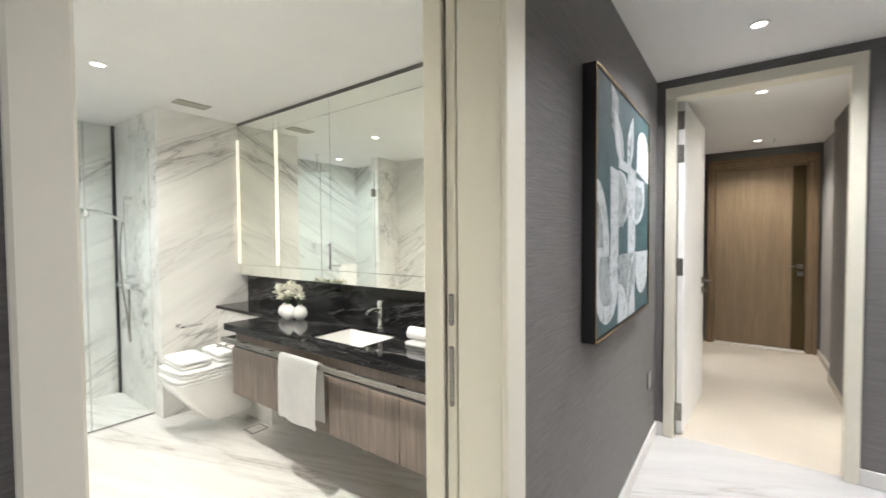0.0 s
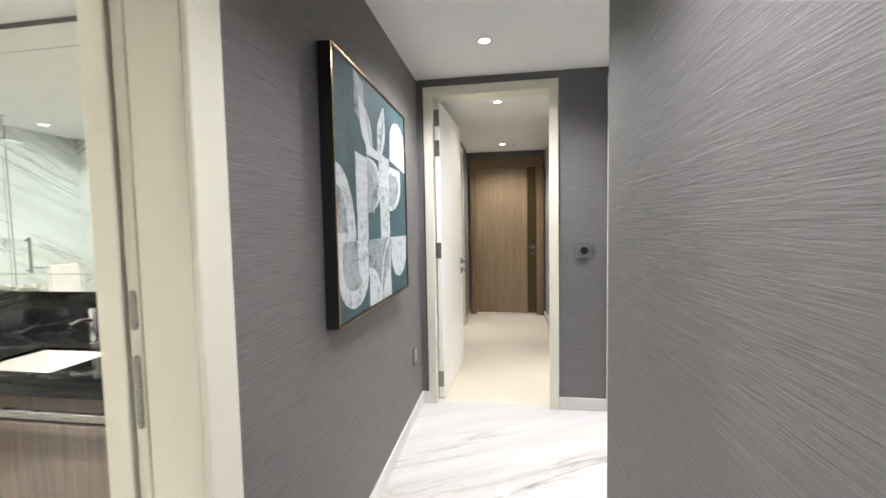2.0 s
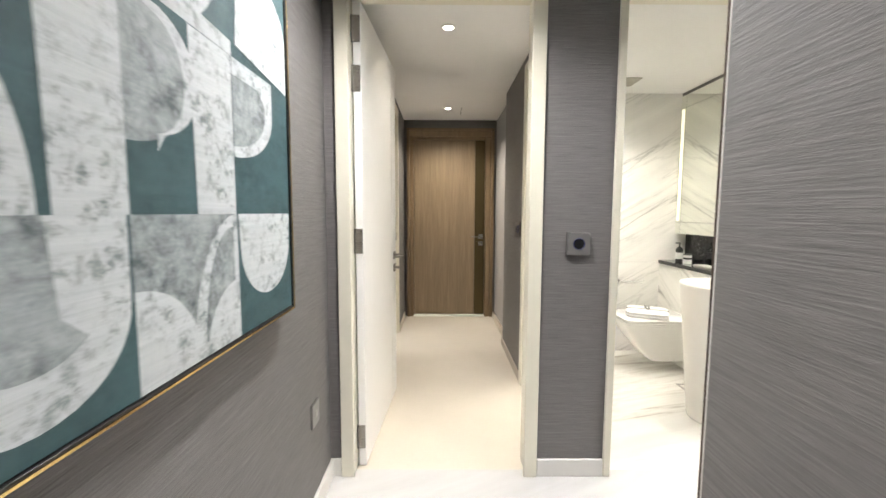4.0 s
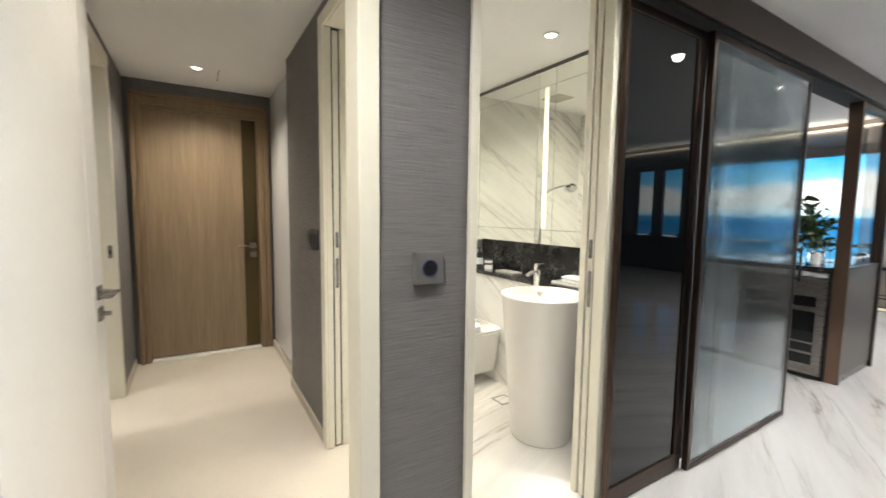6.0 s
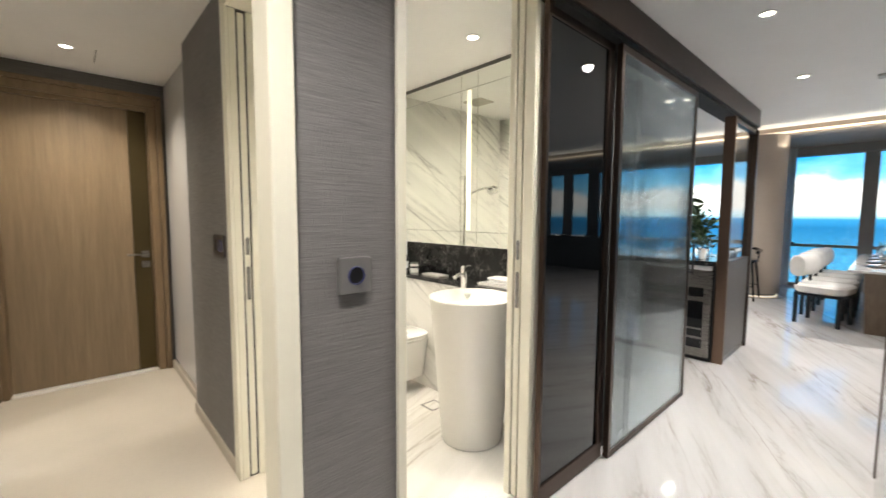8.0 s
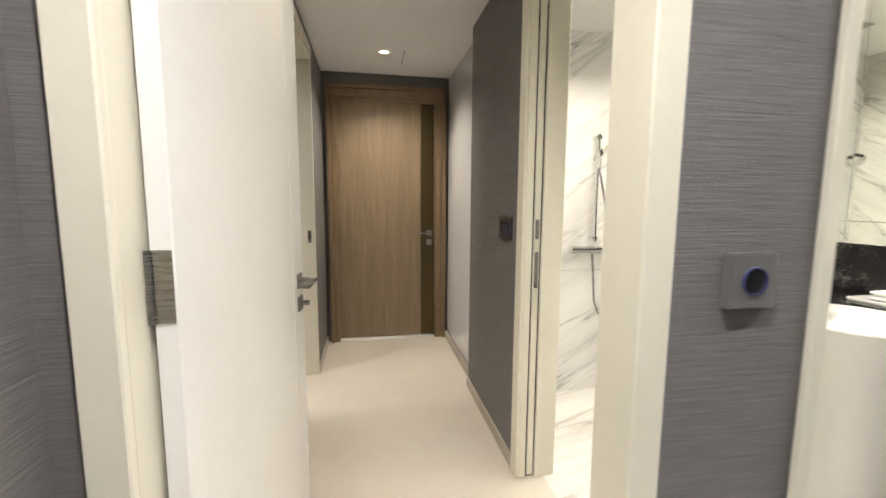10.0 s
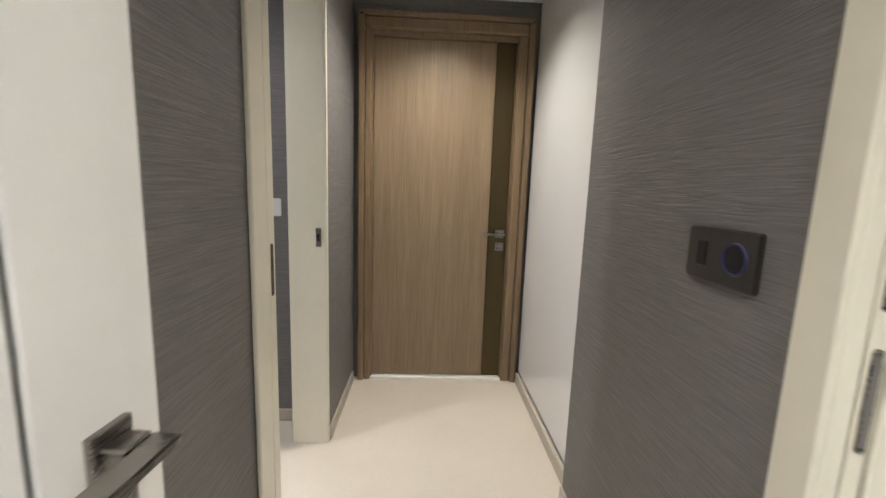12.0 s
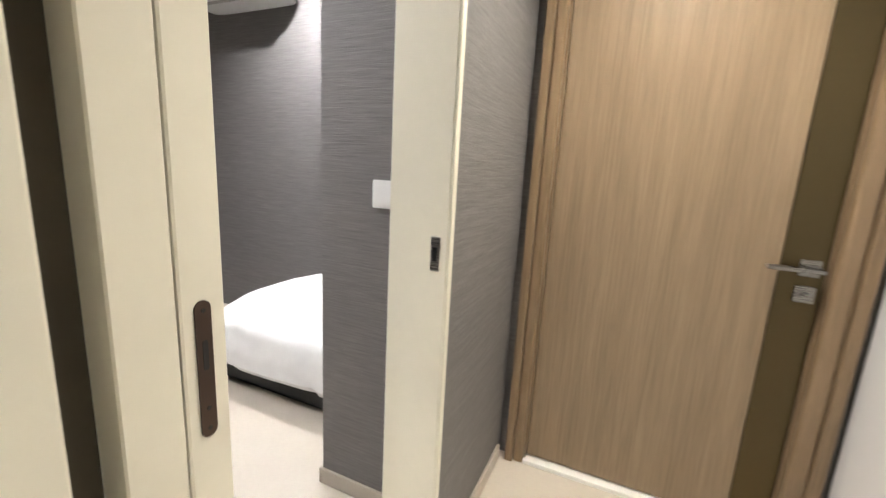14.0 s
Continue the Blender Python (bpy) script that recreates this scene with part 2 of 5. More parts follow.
M_PANEL = plain("gloss_white_panel", (0.77, 0.775, 0.78), 0.10, grain=0.01, bump=0, coat=0.4)
M_GREYPAN = plain("grey_bar_panel", (0.13, 0.12, 0.115), 0.4)
M_COLUMN = plain("taupe_plaster_column", (0.42, 0.35, 0.29), 0.6)
M_LAMP = glow("lamp_glow", (1.0, 0.93, 0.80), 14.0)
M_STRIPL = glow("mirror_light_strip", (1.0, 0.94, 0.76), 0.66)
M_COVE = glow("cove_glow", (1.0, 0.88, 0.70), 0.9)
M_LEAF = plain("leaf_green", (0.035, 0.075, 0.025), 0.5, grain=0.3, scale=12)
M_STEM = plain("stem_green", (0.10, 0.14, 0.05), 0.6, grain=0.2)
M_PETAL = plain("cream_petal", (0.82, 0.80, 0.70), 0.6, grain=0.06)
M_PLASTIC = plain("white_plastic", (0.80, 0.80, 0.79), 0.3, grain=0.01)
M_GREYPL = plain("grey_plastic", (0.45, 0.44, 0.42), 0.4)
M_GRILLE = plain("beige_grille", (0.42, 0.40, 0.34), 0.5)
M_INNER = plain("blue_ring", (0.05, 0.055, 0.14), 0.3)
M_DPLATE = metal("dark_titanium_plate", (0.15, 0.14, 0.135), 0.36)


def paint(name, dark, light, lo=0.36, hi=0.66):
    """Scumbled brushwork: blotches, scratches and thick ridges."""
    m, nt, b = nodes_of(name)
    blot = noise_of(nt, world_coords(nt, (1, 1.0, 0.9)), 24.0, 12, 0.80, 0.2)
    patch = noise_of(nt, world_coords(nt, (1, 1.0, 0.7)), 4.5, 4, 0.6, 0.1)
    drag = noise_of(nt, world_coords(nt, (1, 45, 16)), 2.0, 5, 0.7, 0.2)
    c1 = ramp_of(nt, blot, [(lo, dark), (hi, light)])
    wash = ramp_of(nt, patch, [(0.42, (0.10,) * 3), (0.62, (0.85,) * 3)])
    c1 = mix_of(nt, wash, c1, light)
    c2 = ramp_of(nt, drag, [(0.35, (0.84, 0.86, 0.86)), (0.6, (1, 1, 1))])
    nt.links.new(mix_of(nt, 1.0, c1, c2, 'MULTIPLY'), b.inputs["Base Color"])
    b.inputs["Roughness"].default_value = 0.6
    bump_of(nt, blot, b, 0.8, 0.006)
    return m


M_TEAL = paint("teal_paint", (0.010, 0.040, 0.048), (0.052, 0.118, 0.13), 0.28, 0.72)
M_CHALK = paint("chalky_white_paint", (0.16, 0.20, 0.205), (0.64, 0.67, 0.68), 0.40, 0.50)
M_SMOKE = paint("smoky_grey_paint", (0.05, 0.075, 0.08), (0.46, 0.50, 0.51), 0.40, 0.62)


# ---------------------------------------------------------------- mesh helpers
def bm_box(x0, x1, y0, y1, z0, z1, bevel=0.0, into=None, seg=1):
    bm = bmesh.new()
    bmesh.ops.create_cube(bm, size=1)
    for v in bm.verts:
        v.co = Vector((x0 + (v.co.x + .5) * (x1 - x0), y0 + (v.co.y + .5) * (y1 - y0), z0 + (v.co.z + .5) * (z1 - z0)))
    if bevel:
        bmesh.ops.bevel(bm, geom=bm.edges[:], offset=bevel, segments=seg, affect='EDGES')
    return bm if into is None else join(into, bm)


def join(a, b):
    me = bpy.data.meshes.new("tmp")
    b.to_mesh(me)
    b.free()
    a.from_mesh(me)
    bpy.data.meshes.remove(me)
    return a


def bm_cyl(p, q, r0, r1=None, seg=20):
    """A rod from p to q."""
    bm = bmesh.new()
    p, q = Vector(p), Vector(q)
    d = (q - p)
    bmesh.ops.create_cone(bm, cap_ends=True, segments=seg, radius1=r0, radius2=r0 if r1 is None else r1, depth=d.length)
    bm.transform(Matrix.Translation((p + q) / 2) @ d.to_track_quat('Z', 'Y').to_matrix().to_4x4())
    return bm


def bm_lathe(profile, seg=32, at=(0, 0, 0), sx=1.0, sy=1.0):
    """Turned shape from (radius, height) pairs."""
    bm = bmesh.new()
    rings = []
    for r, z in profile:
        if r < 1e-5:
            rings.append([bm.verts.new((at[0], at[1], at[2] + z))])
        else:
            rings.append([bm.verts.new((at[0] + sx * r * math.cos(2 * math.pi * i / seg), at[1] + sy * r * math.sin(2 * math.pi * i / seg), at[2] + z)) for i in range(seg)])
    for a, b in zip(rings, rings[1:]):
        for i in range(seg):
            j = (i + 1) % seg
            if len(a) == 1:
                bm.faces.new((a[0], b[i], b[j])) if len(b) > 1 else None
            elif len(b) == 1:
                bm.faces.new((a[i], b[0], a[j]))
            else:
                bm.faces.new((a[i], b[i], b[j], a[j]))
    bmesh.ops.recalc_face_normals(bm, faces=bm.faces[:])
    return bm


def bm_tube(points, r, seg=10):
    """A bent tube through points."""
    bm = bmesh.new()
    pts = [Vector(p) for p in points]
    rings = []
    for i, p in enumerate(pts):
        d = (pts[min(i + 1, len(pts) - 1)] - pts[max(i - 1, 0)]).normalized()
        m = d.to_track_quat('Z', 'Y').to_matrix()
        rings.append([bm.verts.new(p + m @ Vector((r * math.cos(2 * math.pi * k / seg), r * math.sin(2 * math.pi * k / seg), 0))) for k in range(seg)])
    for a, b in zip(rings, rings[1:]):
        for k in range(seg):
            bm.faces.new((a[k], a[(k + 1) % seg], b[(k + 1) % seg], b[k]))
    bm.faces.new(rings[0])
    bm.faces.new(rings[-1])
    bmesh.ops.recalc_face_normals(bm, faces=bm.faces[:])
    return bm


def bm_slab(poly, z0, z1, bevel=0.0):
    """A flat outline of (x, y) pairs raised from z0 to z1."""
    bm = bmesh.new()
    f = bm.faces.new([bm.verts.new((x, y, z0)) for x, y in poly])
    ex = bmesh.ops.extrude_face_region(bm, geom=[f])
    for v in ex["geom"]:
        if isinstance(v, bmesh.types.BMVert):
            v.co.z = z1
    bmesh.ops.recalc_face_normals(bm, faces=bm.faces[:])
    if bevel:
        bmesh.ops.bevel(bm, geom=bm.edges[:], offset=bevel, segments=2, affect='EDGES')
    return bm


def smooth_arc(p0, p1, p2, n=12):
    """A curve from p0 to p2 that leans towards p1."""
    a, b, c = Vector(p0), Vector(p1), Vector(p2)
    return [a * (1 - t) ** 2 + b * 2 * t * (1 - t) + c * t * t for t in (i / n for i in range(n + 1))]


def mesh_of(name, bm, mat, smooth=False):
    me = bpy.data.meshes.new(name)
    bm.to_mesh(me)
    bm.free()
    me.materials.append(mat)
    if smooth:
        me.shade_smooth()
        me.set_sharp_from_angle(angle=radians(35))
    return me


def part(name, bm, material, parent, label="", smooth=False):
    ob = new(name, mesh_of(name, bm, material, smooth))
    ob.parent = parent
    if label:
        tagged(ob, label=label)
    return ob


def thing(name, label, category, group="", kind="", at=None):
    ob = new(name)
    if at is not None:
        ob.matrix_basis = at if isinstance(at, Matrix) else Matrix.Translation(at)
    return tagged(ob, label, category, group, kind)


def solid(name, bm, mat, label="", category="", kind="structure", smooth=False):
    return tagged(new(name, mesh_of(name, bm, mat, smooth)), label, category, "", kind)


def wall(name, x0, x1, y0, y1, z0, z1, mat):
    return solid(name, bm_box(x0, x1, y0, y1, z0, z1), mat)


# ---------------------------------------------------------------- floors and ceilings
def slab(name, x0, x1, y0, y1, z0, z1, mat):
    return solid(name, bm_box(x0, x1, y0, y1, z0, z1), mat)


slab("floor_lobby", -0.0, 10.8, -6.0, 0.04, -0.1, 0, M_FLOOR)
slab("floor_dining", 2.72, 10.8, 0.04, 6.0, -0.1, 0, M_FLOOR)
slab("floor_hall", -0.06, 1.22, 0.04, 3.1, -0.1, 0, M_BEIGE)
slab("floor_bedroom", -3.0, -0.06, 0.12, 3.65, -0.1, 0, M_BEIGE)
slab("floor_bathroom_1", -3.97, 0.0, -3.45, -1.05, -0.1, 0, M_BATHF)
slab("floor_bathroom_2", 1.22, 2.72, 0.04, 1.85, -0.1, 0, M_BATHF)
slab("ceiling_lobby", -0.235, 5.45, -6.0, 0.06, CEIL, 2.8, M_CEIL)
slab("ceiling_hall", -0.06, 1.22, 0.06, 3.1, CEIL, 2.6, M_CEIL)
slab("ceiling_kitchen", 2.72, 5.45, 0.06, 3.3, CEIL, 2.8, M_CEIL)
slab("ceiling_bathroom_1", -3.97, -0.235, -3.45, -1.05, BCEIL, 2.6, M_CEIL)
slab("ceiling_bathroom_2", 1.22, 2.72, 0.06, 1.9, BCEIL, 2.6, M_CEIL)
slab("ceiling_bedroom", -3.0, -0.06, 0.12, 3.7, 2.5, 2.6, M_CEIL)
slab("ceiling_dining", 5.45, 8.9, -6.0, 6.0, 2.7, 2.8, M_CEIL)
slab("ceiling_soffit", 8.9, 10.8, -6.0, 6.0, 2.58, 2.8, M_COLUMN)
solid("trim_cove", bm_box(8.885, 8.897, -5.9, 5.9, 2.60, 2.63), M_COVE)

# ---------------------------------------------------------------- walls
wall("wall_lobby_left", -0.235, 0, -2.112, 0.12, 0, 2.7, M_PAPER)
wall("wall_lobby_left_near", -0.235, 0, -4.8, -2.94, 0, 2.7, M_PAPER)
wall("wall_lobby_left_over_door", -0.235, 0, -2.94, -2.115, 2.22, 2.7, M_PAPER)
wall("wall_lobby_back", -0.235, 1.043, -4.95, -4.8, 0, 2.7, M_PAPER)
wall("wall_lobby_right", 1.043, 3.4, -4.95, -1.068, 0, 2.31, M_PAPER)
wall("wall_hall_front_left", 0, 0.085, 0, 0.12, 0, 2.4, M_PAPER)
wall("wall_hall_front_right", 0.953, 1.288, 0, 0.105, 0, 2.4, M_PAPER)
wall("wall_hall_front_over_door", 0.085, 0.953, 0, 0.12, 2.222, 2.4, M_PAPER)
wall("wall_bathroom_2_over_door", 1.288, 2.0, 0, 0.105, 2.222, 2.4, M_PAPER)
wall("wall_bathroom_2_front", 2.03, 2.72, -0.02, 0.105, 0, 2.4, M_DARK)
# hall, left side: two skins with the sliding door between them
wall("wall_hall_left_skin", 0.05, 0.08, 0.12, 1.537, 0, 2.4, M_PAPER)
wall("wall_hall_left_inner", -0.06, -0.03, 0.12, 1.537, 0, 2.5, M_PAPER)
wall("wall_hall_left_over_door", -0.06, 0.08, 1.537, 2.326, 2.2, 2.5, M_PAPER)
wall("wall_hall_left_end", -0.06, 0.08, 2.326, 3.1, 0, 2.5, M_PAPER)
wall("wall_hall_end_over_door", 0.08, 1.22, 3.005, 3.1, 2.095, 2.4, M_PAPER)
wall("wall_hall_end_left", 0.08, 0.145, 3.005, 3.1, 0, 2.095, M_PAPER)
wall("wall_hall_end_right", 1.08, 1.22, 3.005, 3.1, 0, 2.095, M_PAPER)
wall("wall_hall_behind_door", 0.1, 1.2, 3.1, 3.15, 0, 2.4, M_DARK)
# hall, right side
wall("wall_hall_right", 1.1, 1.19, 1.013, 1.94, 0, 2.4, M_PAPER)
wall("wall_hall_right_stub", 1.1, 1.19, 0.105, 0.17, 0, 2.4, M_PAPER)
wall("wall_hall_right_over_door", 1.1, 1.19, 0.17, 1.013, 2.2, 2.4, M_PAPER)
wall("wall_hall_right_back", 1.19, 1.27, 1.013, 3.1, 0, 2.5, M_BATHMX)
wall("wall_bathroom_2_stub", 1.19, 1.27, 0.105, 0.17, 0, 2.5, M_BATHMX)
wall("wall_bathroom_2_over_side_door", 1.19, 1.27, 0.17, 1.013, 2.2, 2.5, M_BATHMX)
# bathroom 1
wall("wall_bathroom_1_mirror", -2.95, -0.235, -1.165, -1.03, 0, 2.5, M_BATHM)
wall("wall_bathroom_1_back", -3.86, -2.95, -1.83, -1.03, 0, 2.5, M_BATHMX)
wall("wall_bathroom_1_shower", -3.99, -3.86, -3.47, -1.83, 0, 2.5, M_BATHMX)
wall("wall_bathroom_1_opposite", -3.86, -0.235, -3.47, -3.35, 0, 2.5, M_BATHM)
wall("wall_bathroom_1_ledge", -2.95, -2.19, -1.43, -1.165, 0, 0.755, M_BATHM)
wall("wall_bathroom_1_lining_near", -0.247, -0.236, -3.35, -2.945, 0, 2.5, M_BATHMX)
wall("wall_bathroom_1_lining_far", -0.247, -0.236, -2.10, -1.166, 0, 2.5, M_BATHMX)
solid("trim_shower_corner", bm_box(-3.86, -3.835, -1.85, -1.831, 0.0, BCEIL), M_BLACK)
# bathroom 2
wall("wall_bathroom_2_far", 1.22, 2.72, 1.769, 1.9, 0.812, 2.5, M_BATHM)
wall("wall_bathroom_2_far_low", 1.22, 2.72, 1.767, 1.9, 0, 0.81, M_BATHM)
wall("wall_bathroom_2_mirror", 2.70, 2.80, 0.105, 1.767, 0, 2.5, M_BATHMX)
wall("wall_bathroom_2_ledge", 2.465, 2.70, 0.105, 1.767, 0, 0.80, M_BATHMX)
# bedroom
wall("wall_bedroom_return", -0.47, -0.06, 2.50, 3.65, 0, 2.5, M_PAPER)
wall("wall_bedroom_far", -3.1, -0.06, 3.65, 3.8, 0, 2.5, M_PAPER)
wall("wall_bedroom_left", -3.1, -3.0, 0.0, 3.65, 0, 2.5, M_PAPER)
wall("wall_bedroom_near", -3.0, -0.235, 0.0, 0.12, 0, 2.5, M_PAPER)
# kitchen and living room
wall("wall_kitchen_left", 2.80, 2.86, 0.02, 3.2, 0, 2.4, M_GREYPAN)
wall("wall_kitchen_back", 2.80, 10.8, 5.95, 6.1, 0, 2.8, M_COLUMN)
wall("wall_kitchen_side", 2.86, 4.2, 3.2, 3.3, 0, 2.4, M_GREYPAN)
wall("wall_living_back", 3.4, 10.8, -6.1, -6.0, 0, 2.8, M_EBONY)
wall("wall_window_head", 10.62, 10.8, -6.0, 6.0, 2.42, 2.58, M_CURTAIN)


# ---------------------------------------------------------------- skirtings, casings and jambs
def skirt(x0, x1, y0, y1, mat=M_SKIRT, h=0.085):
    solid("baseboard", bm_box(x0, x1, y0, y1, 0, h, 0.003), mat)


skirt(0, 0.014, -2.041, -0.0)
skirt(0, 0.014, -4.8, -2.946)
skirt(0.014, 0.051, -0.014, 0)
skirt(0.971, 1.283, -0.014, 0)
skirt(1.029, 1.043, -4.8, -1.070)
skirt(0.08, 0.092, 0.16, 1.535, M_TAUPE, 0.065)
skirt(0.08, 0.092, 2.328, 2.955, M_TAUPE, 0.065)
skirt(1.088, 1.1, 1.064, 1.941, M_TAUPE, 0.065)
skirt(1.128, 1.15, 1.943, 2.96, M_TAUPE, 0.065)
skirt(-0.47, -0.062, 2.488, 2.50, M_TAUPE, 0.065)
skirt(-0.482, -0.47, 2.488, 3.65, M_TAUPE, 0.065)


def frame_bits(name, label, boxes, mat=M_CREAM, bevel=0.003):
    """A door frame of several lacquered boards."""
    f = thing(name, label, "door frame", kind="structure")
    for bit, *b in boxes:
        part(bit, bm_box(*b, bevel), mat, f)
    return f


H = 2.19
JN = -2.902
# bathroom 1: boards of the pocket side with the sliding leaf between them
f1 = frame_bits("door_1", "cream lacquered pocket door frame to the bathroom", [
    ("casing", 0.0, 0.016, -2.142, -2.043, 0, H + 0.07), ("casing", 0.0, 0.016, -2.944, JN, 0, H + 0.07),
    ("casing", 0.0, 0.016, JN, -2.142, H, H + 0.07),
    ("jamb", -0.127, 0.0, -2.140, -2.112, 0, H), ("jamb", -0.236, -0.174, -2.140, -2.112, 0, H),
    ("jamb", -0.236, 0.0, -2.94, JN, 0, H), ("jamb", -0.236, 0.0, JN, -2.140, H, 2.222)])
# dark strip closes the shallow slot and stands for a deep pocket's shade
part("slot_shade", bm_box(-0.174, -0.127, -2.122, -2.114, 0, H), M_DARK, f1)
# hall
f2 = frame_bits("door_2", "cream lacquered hinged door frame to the hall", [
    ("casing", 0.052, 0.112, -0.02, 0.0, 0, H), ("casing", 0.908, 0.970, -0.02, 0.0, 0, H),
    ("casing", 0.052, 0.970, -0.02, 0.0, H, 2.254),
    ("jamb", 0.085, 0.110, 0.0, 0.125, 0, H), ("jamb", 0.920, 0.953, 0.0, 0.125, 0, H),
    ("jamb", 0.085, 0.953, 0.0, 0.12, H, 2.222)])
# bathroom 2 from the lobby
f3 = frame_bits("door_3", "cream lacquered pocket door frame to the small bathroom", [
    ("casing", 1.284, 1.318, -0.016, 0.0, 0, H), ("jamb", 1.288, 1.318, 0.0, 0.106, 0, H),
    ("jamb", 1.970, 2.03, -0.022, 0.031, 0, H), ("jamb", 1.970, 2.03, 0.076, 0.108, 0, H),
    ("casing", 1.284, 2.03, -0.016, 0.0, H, H + 0.07), ("jamb", 1.288, 2.03, 0.0, 0.106, H, 2.222)])
# dark strip in place of the pocket's shade
part("slot_shade", bm_box(2.01, 2.03, 0.031, 0.076, 0, H), M_DARK, f3)
# bathroom 2 from the hall
f4 = frame_bits("door_4", "cream lacquered pocket door frame in the hall wall", [
    ("casing", 1.086, 1.1, 0.994, 1.062, 0, H + 0.06), ("casing", 1.086, 1.1, 0.108, 0.186, 0, H + 0.06),
    ("casing", 1.086, 1.1, 0.186, 0.994, H, H + 0.06),
    ("jamb", 1.1, 1.133, 0.994, 1.013, 0, H), ("jamb", 1.177, 1.272, 0.994, 1.013, 0, H),
    ("jamb", 1.1, 1.272, 0.17, 0.186, 0, H), ("jamb", 1.1, 1.272, 0.186, 0.994, H, 2.2)])
# slot backed in a dark colour that stands for shade inside the pocket
part("slot_shade", bm_box(1.133, 1.177, 1.006, 1.013, 0, H), M_DARK, f4)
# bedroom
f5 = frame_bits("door_5", "cream lacquered pocket door frame to the bedroom", [
    ("casing", 0.08, 0.094, 1.512, 1.562, 0, H), ("jamb", 0.050, 0.08, 1.537, 1.552, 0, H), ("jamb", -0.085, -0.032, 1.537, 1.552, 0, H),
    ("casing", 0.08, 0.086, 2.303, 2.326, 0, H), ("jamb", -0.085, 0.08, 2.303, 2.3255, 0, H),
    ("casing", 0.08, 0.090, 1.512, 2.326, H, H + 0.06), ("jamb", -0.085, 0.08, 1.552, 2.303, H - 0.02, 2.2)])
# added brown strip that darkens the gap as shade would; no real seal
part("gap_shade", bm_box(0.0, 0.030, 1.5525, 1.609, 0.0, H - 0.02, 0.002), M_GAPSHADE, f5, "dark strip standing for shade in the pocket gap")
part("strike_plate", bm_box(0.036, 0.060, 2.2995, 2.3025, 0.955, 1.04, 0.001), M_STEEL, f5, "steel strike plate")
part("strike_hole", bm_box(0.042, 0.054, 2.2975, 2.30, 0.98, 1.015), M_BLACK, f5)


def stadium(cx, cy, w, h, n=8):
    r = w / 2
    pts = [(cx + r * math.cos(math.pi * i / n), cy + h / 2 - r + r * math.sin(math.pi * i / n)) for i in range(n + 1)]
    pts += [(cx + r * math.cos(math.pi + math.pi * i / n), cy - h / 2 + r + r * math.sin(math.pi + math.pi * i / n)) for i in range(n + 1)]
    return pts


FACE_X = Matrix(((0, 0, 1, 0), (1, 0, 0, 0), (0, 1, 0, 0), (0, 0, 0, 1)))      # sheet laid on a wall that faces +x
FACE_NY = Matrix(((1, 0, 0, 0), (0, 0, -1, 0), (0, 1, 0, 0), (0, 0, 0, 1)))    # on a wall that faces -y
FACE_NX = Matrix(((0, 0, -1, 0), (-1, 0, 0, 0), (0, 1, 0, 0), (0, 0, 0, 1)))   # on a wall that faces -x


def on(m, bm):
    bm.transform(m)
    return bm


def edge_pulls(parent, m, zs=((1.13, 0.085), (0.955, 0.16)), w=0.016):
    """Recessed pulls in the edge of a sliding leaf; m lays the sheet at the edge's middle."""
    for z, h in zs:
        p = part("edge_pull", on(m, bm_slab(stadium(0, z, w, h), 0.0, 0.002)), M_STEEL, parent, "brushed steel recessed pull")
        part("recess", on(m, bm_slab(stadium(0, z, w * 0.55, h * 0.86), 0.002, 0.003)), M_PLATE, p)


leaf1 = thing("sliding_door", "cream sliding door drawn back into its wall pocket", "door")
part("leaf", bm_box(-0.165, -0.136, -2.134, -2.1225, 0.01, H - 0.01, 0.002), M_CREAM, leaf1)
edge_pulls(leaf1, Matrix.Translation((-0.150, -2.134, 0)) @ FACE_NY)
leaf3 = thing("sliding_door", "cream sliding door drawn back beside the black glass", "door")
part("leaf", bm_box(1.973, 2.0095, 0.040, 0.067, 0.01, H - 0.01, 0.002), M_CREAM, leaf3)
edge_pulls(leaf3, Matrix.Translation((1.973, 0.052, 0)) @ FACE_NX)
leaf4 = thing("sliding_door", "cream sliding door drawn back into the hall wall", "door")
part("leaf", bm_box(1.141, 1.169, 0.997, 1.0055, 0.01, H - 0.01, 0.002), M_CREAM, leaf4)
edge_pulls(leaf4, Matrix.Translation((1.155, 0.997, 0)) @ FACE_NY)
leaf5 = thing("sliding_door", "cream bedroom sliding door standing partly out of its pocket", "door")
part("leaf", bm_box(0.024, 0.0675, 1.610, 1.668, 0.01, H - 0.03, 0.002), M_CREAM, leaf5)
part("edge_board", bm_box(0.024, 0.068, 1.6705, 1.720, 0.01, H - 0.03, 0.002), M_CREAM, leaf5)
p5 = part("flush_pull", on(Matrix.Translation((0.068, 1.693, 0.034)) @ FACE_X, bm_slab(stadium(0, 0.942, 0.018, 0.158), 0.0, 0.002)), M_BRONZE, leaf5, "dark metal flush pull")
part("recess", on(Matrix.Translation((0.068, 1.693, 0.034)) @ FACE_X, bm_slab(stadium(0, 0.960, 0.006, 0.034), 0.002, 0.0026)), M_DARK, p5)
for sz in (0.874, 0.898, 1.010):
    part("screw", on(Matrix.Translation((0.068, 1.693, 0.034)) @ FACE_X, bm_slab(stadium(0, sz, 0.0046, 0.0048), 0.002, 0.0028)), M_DARK, p5)

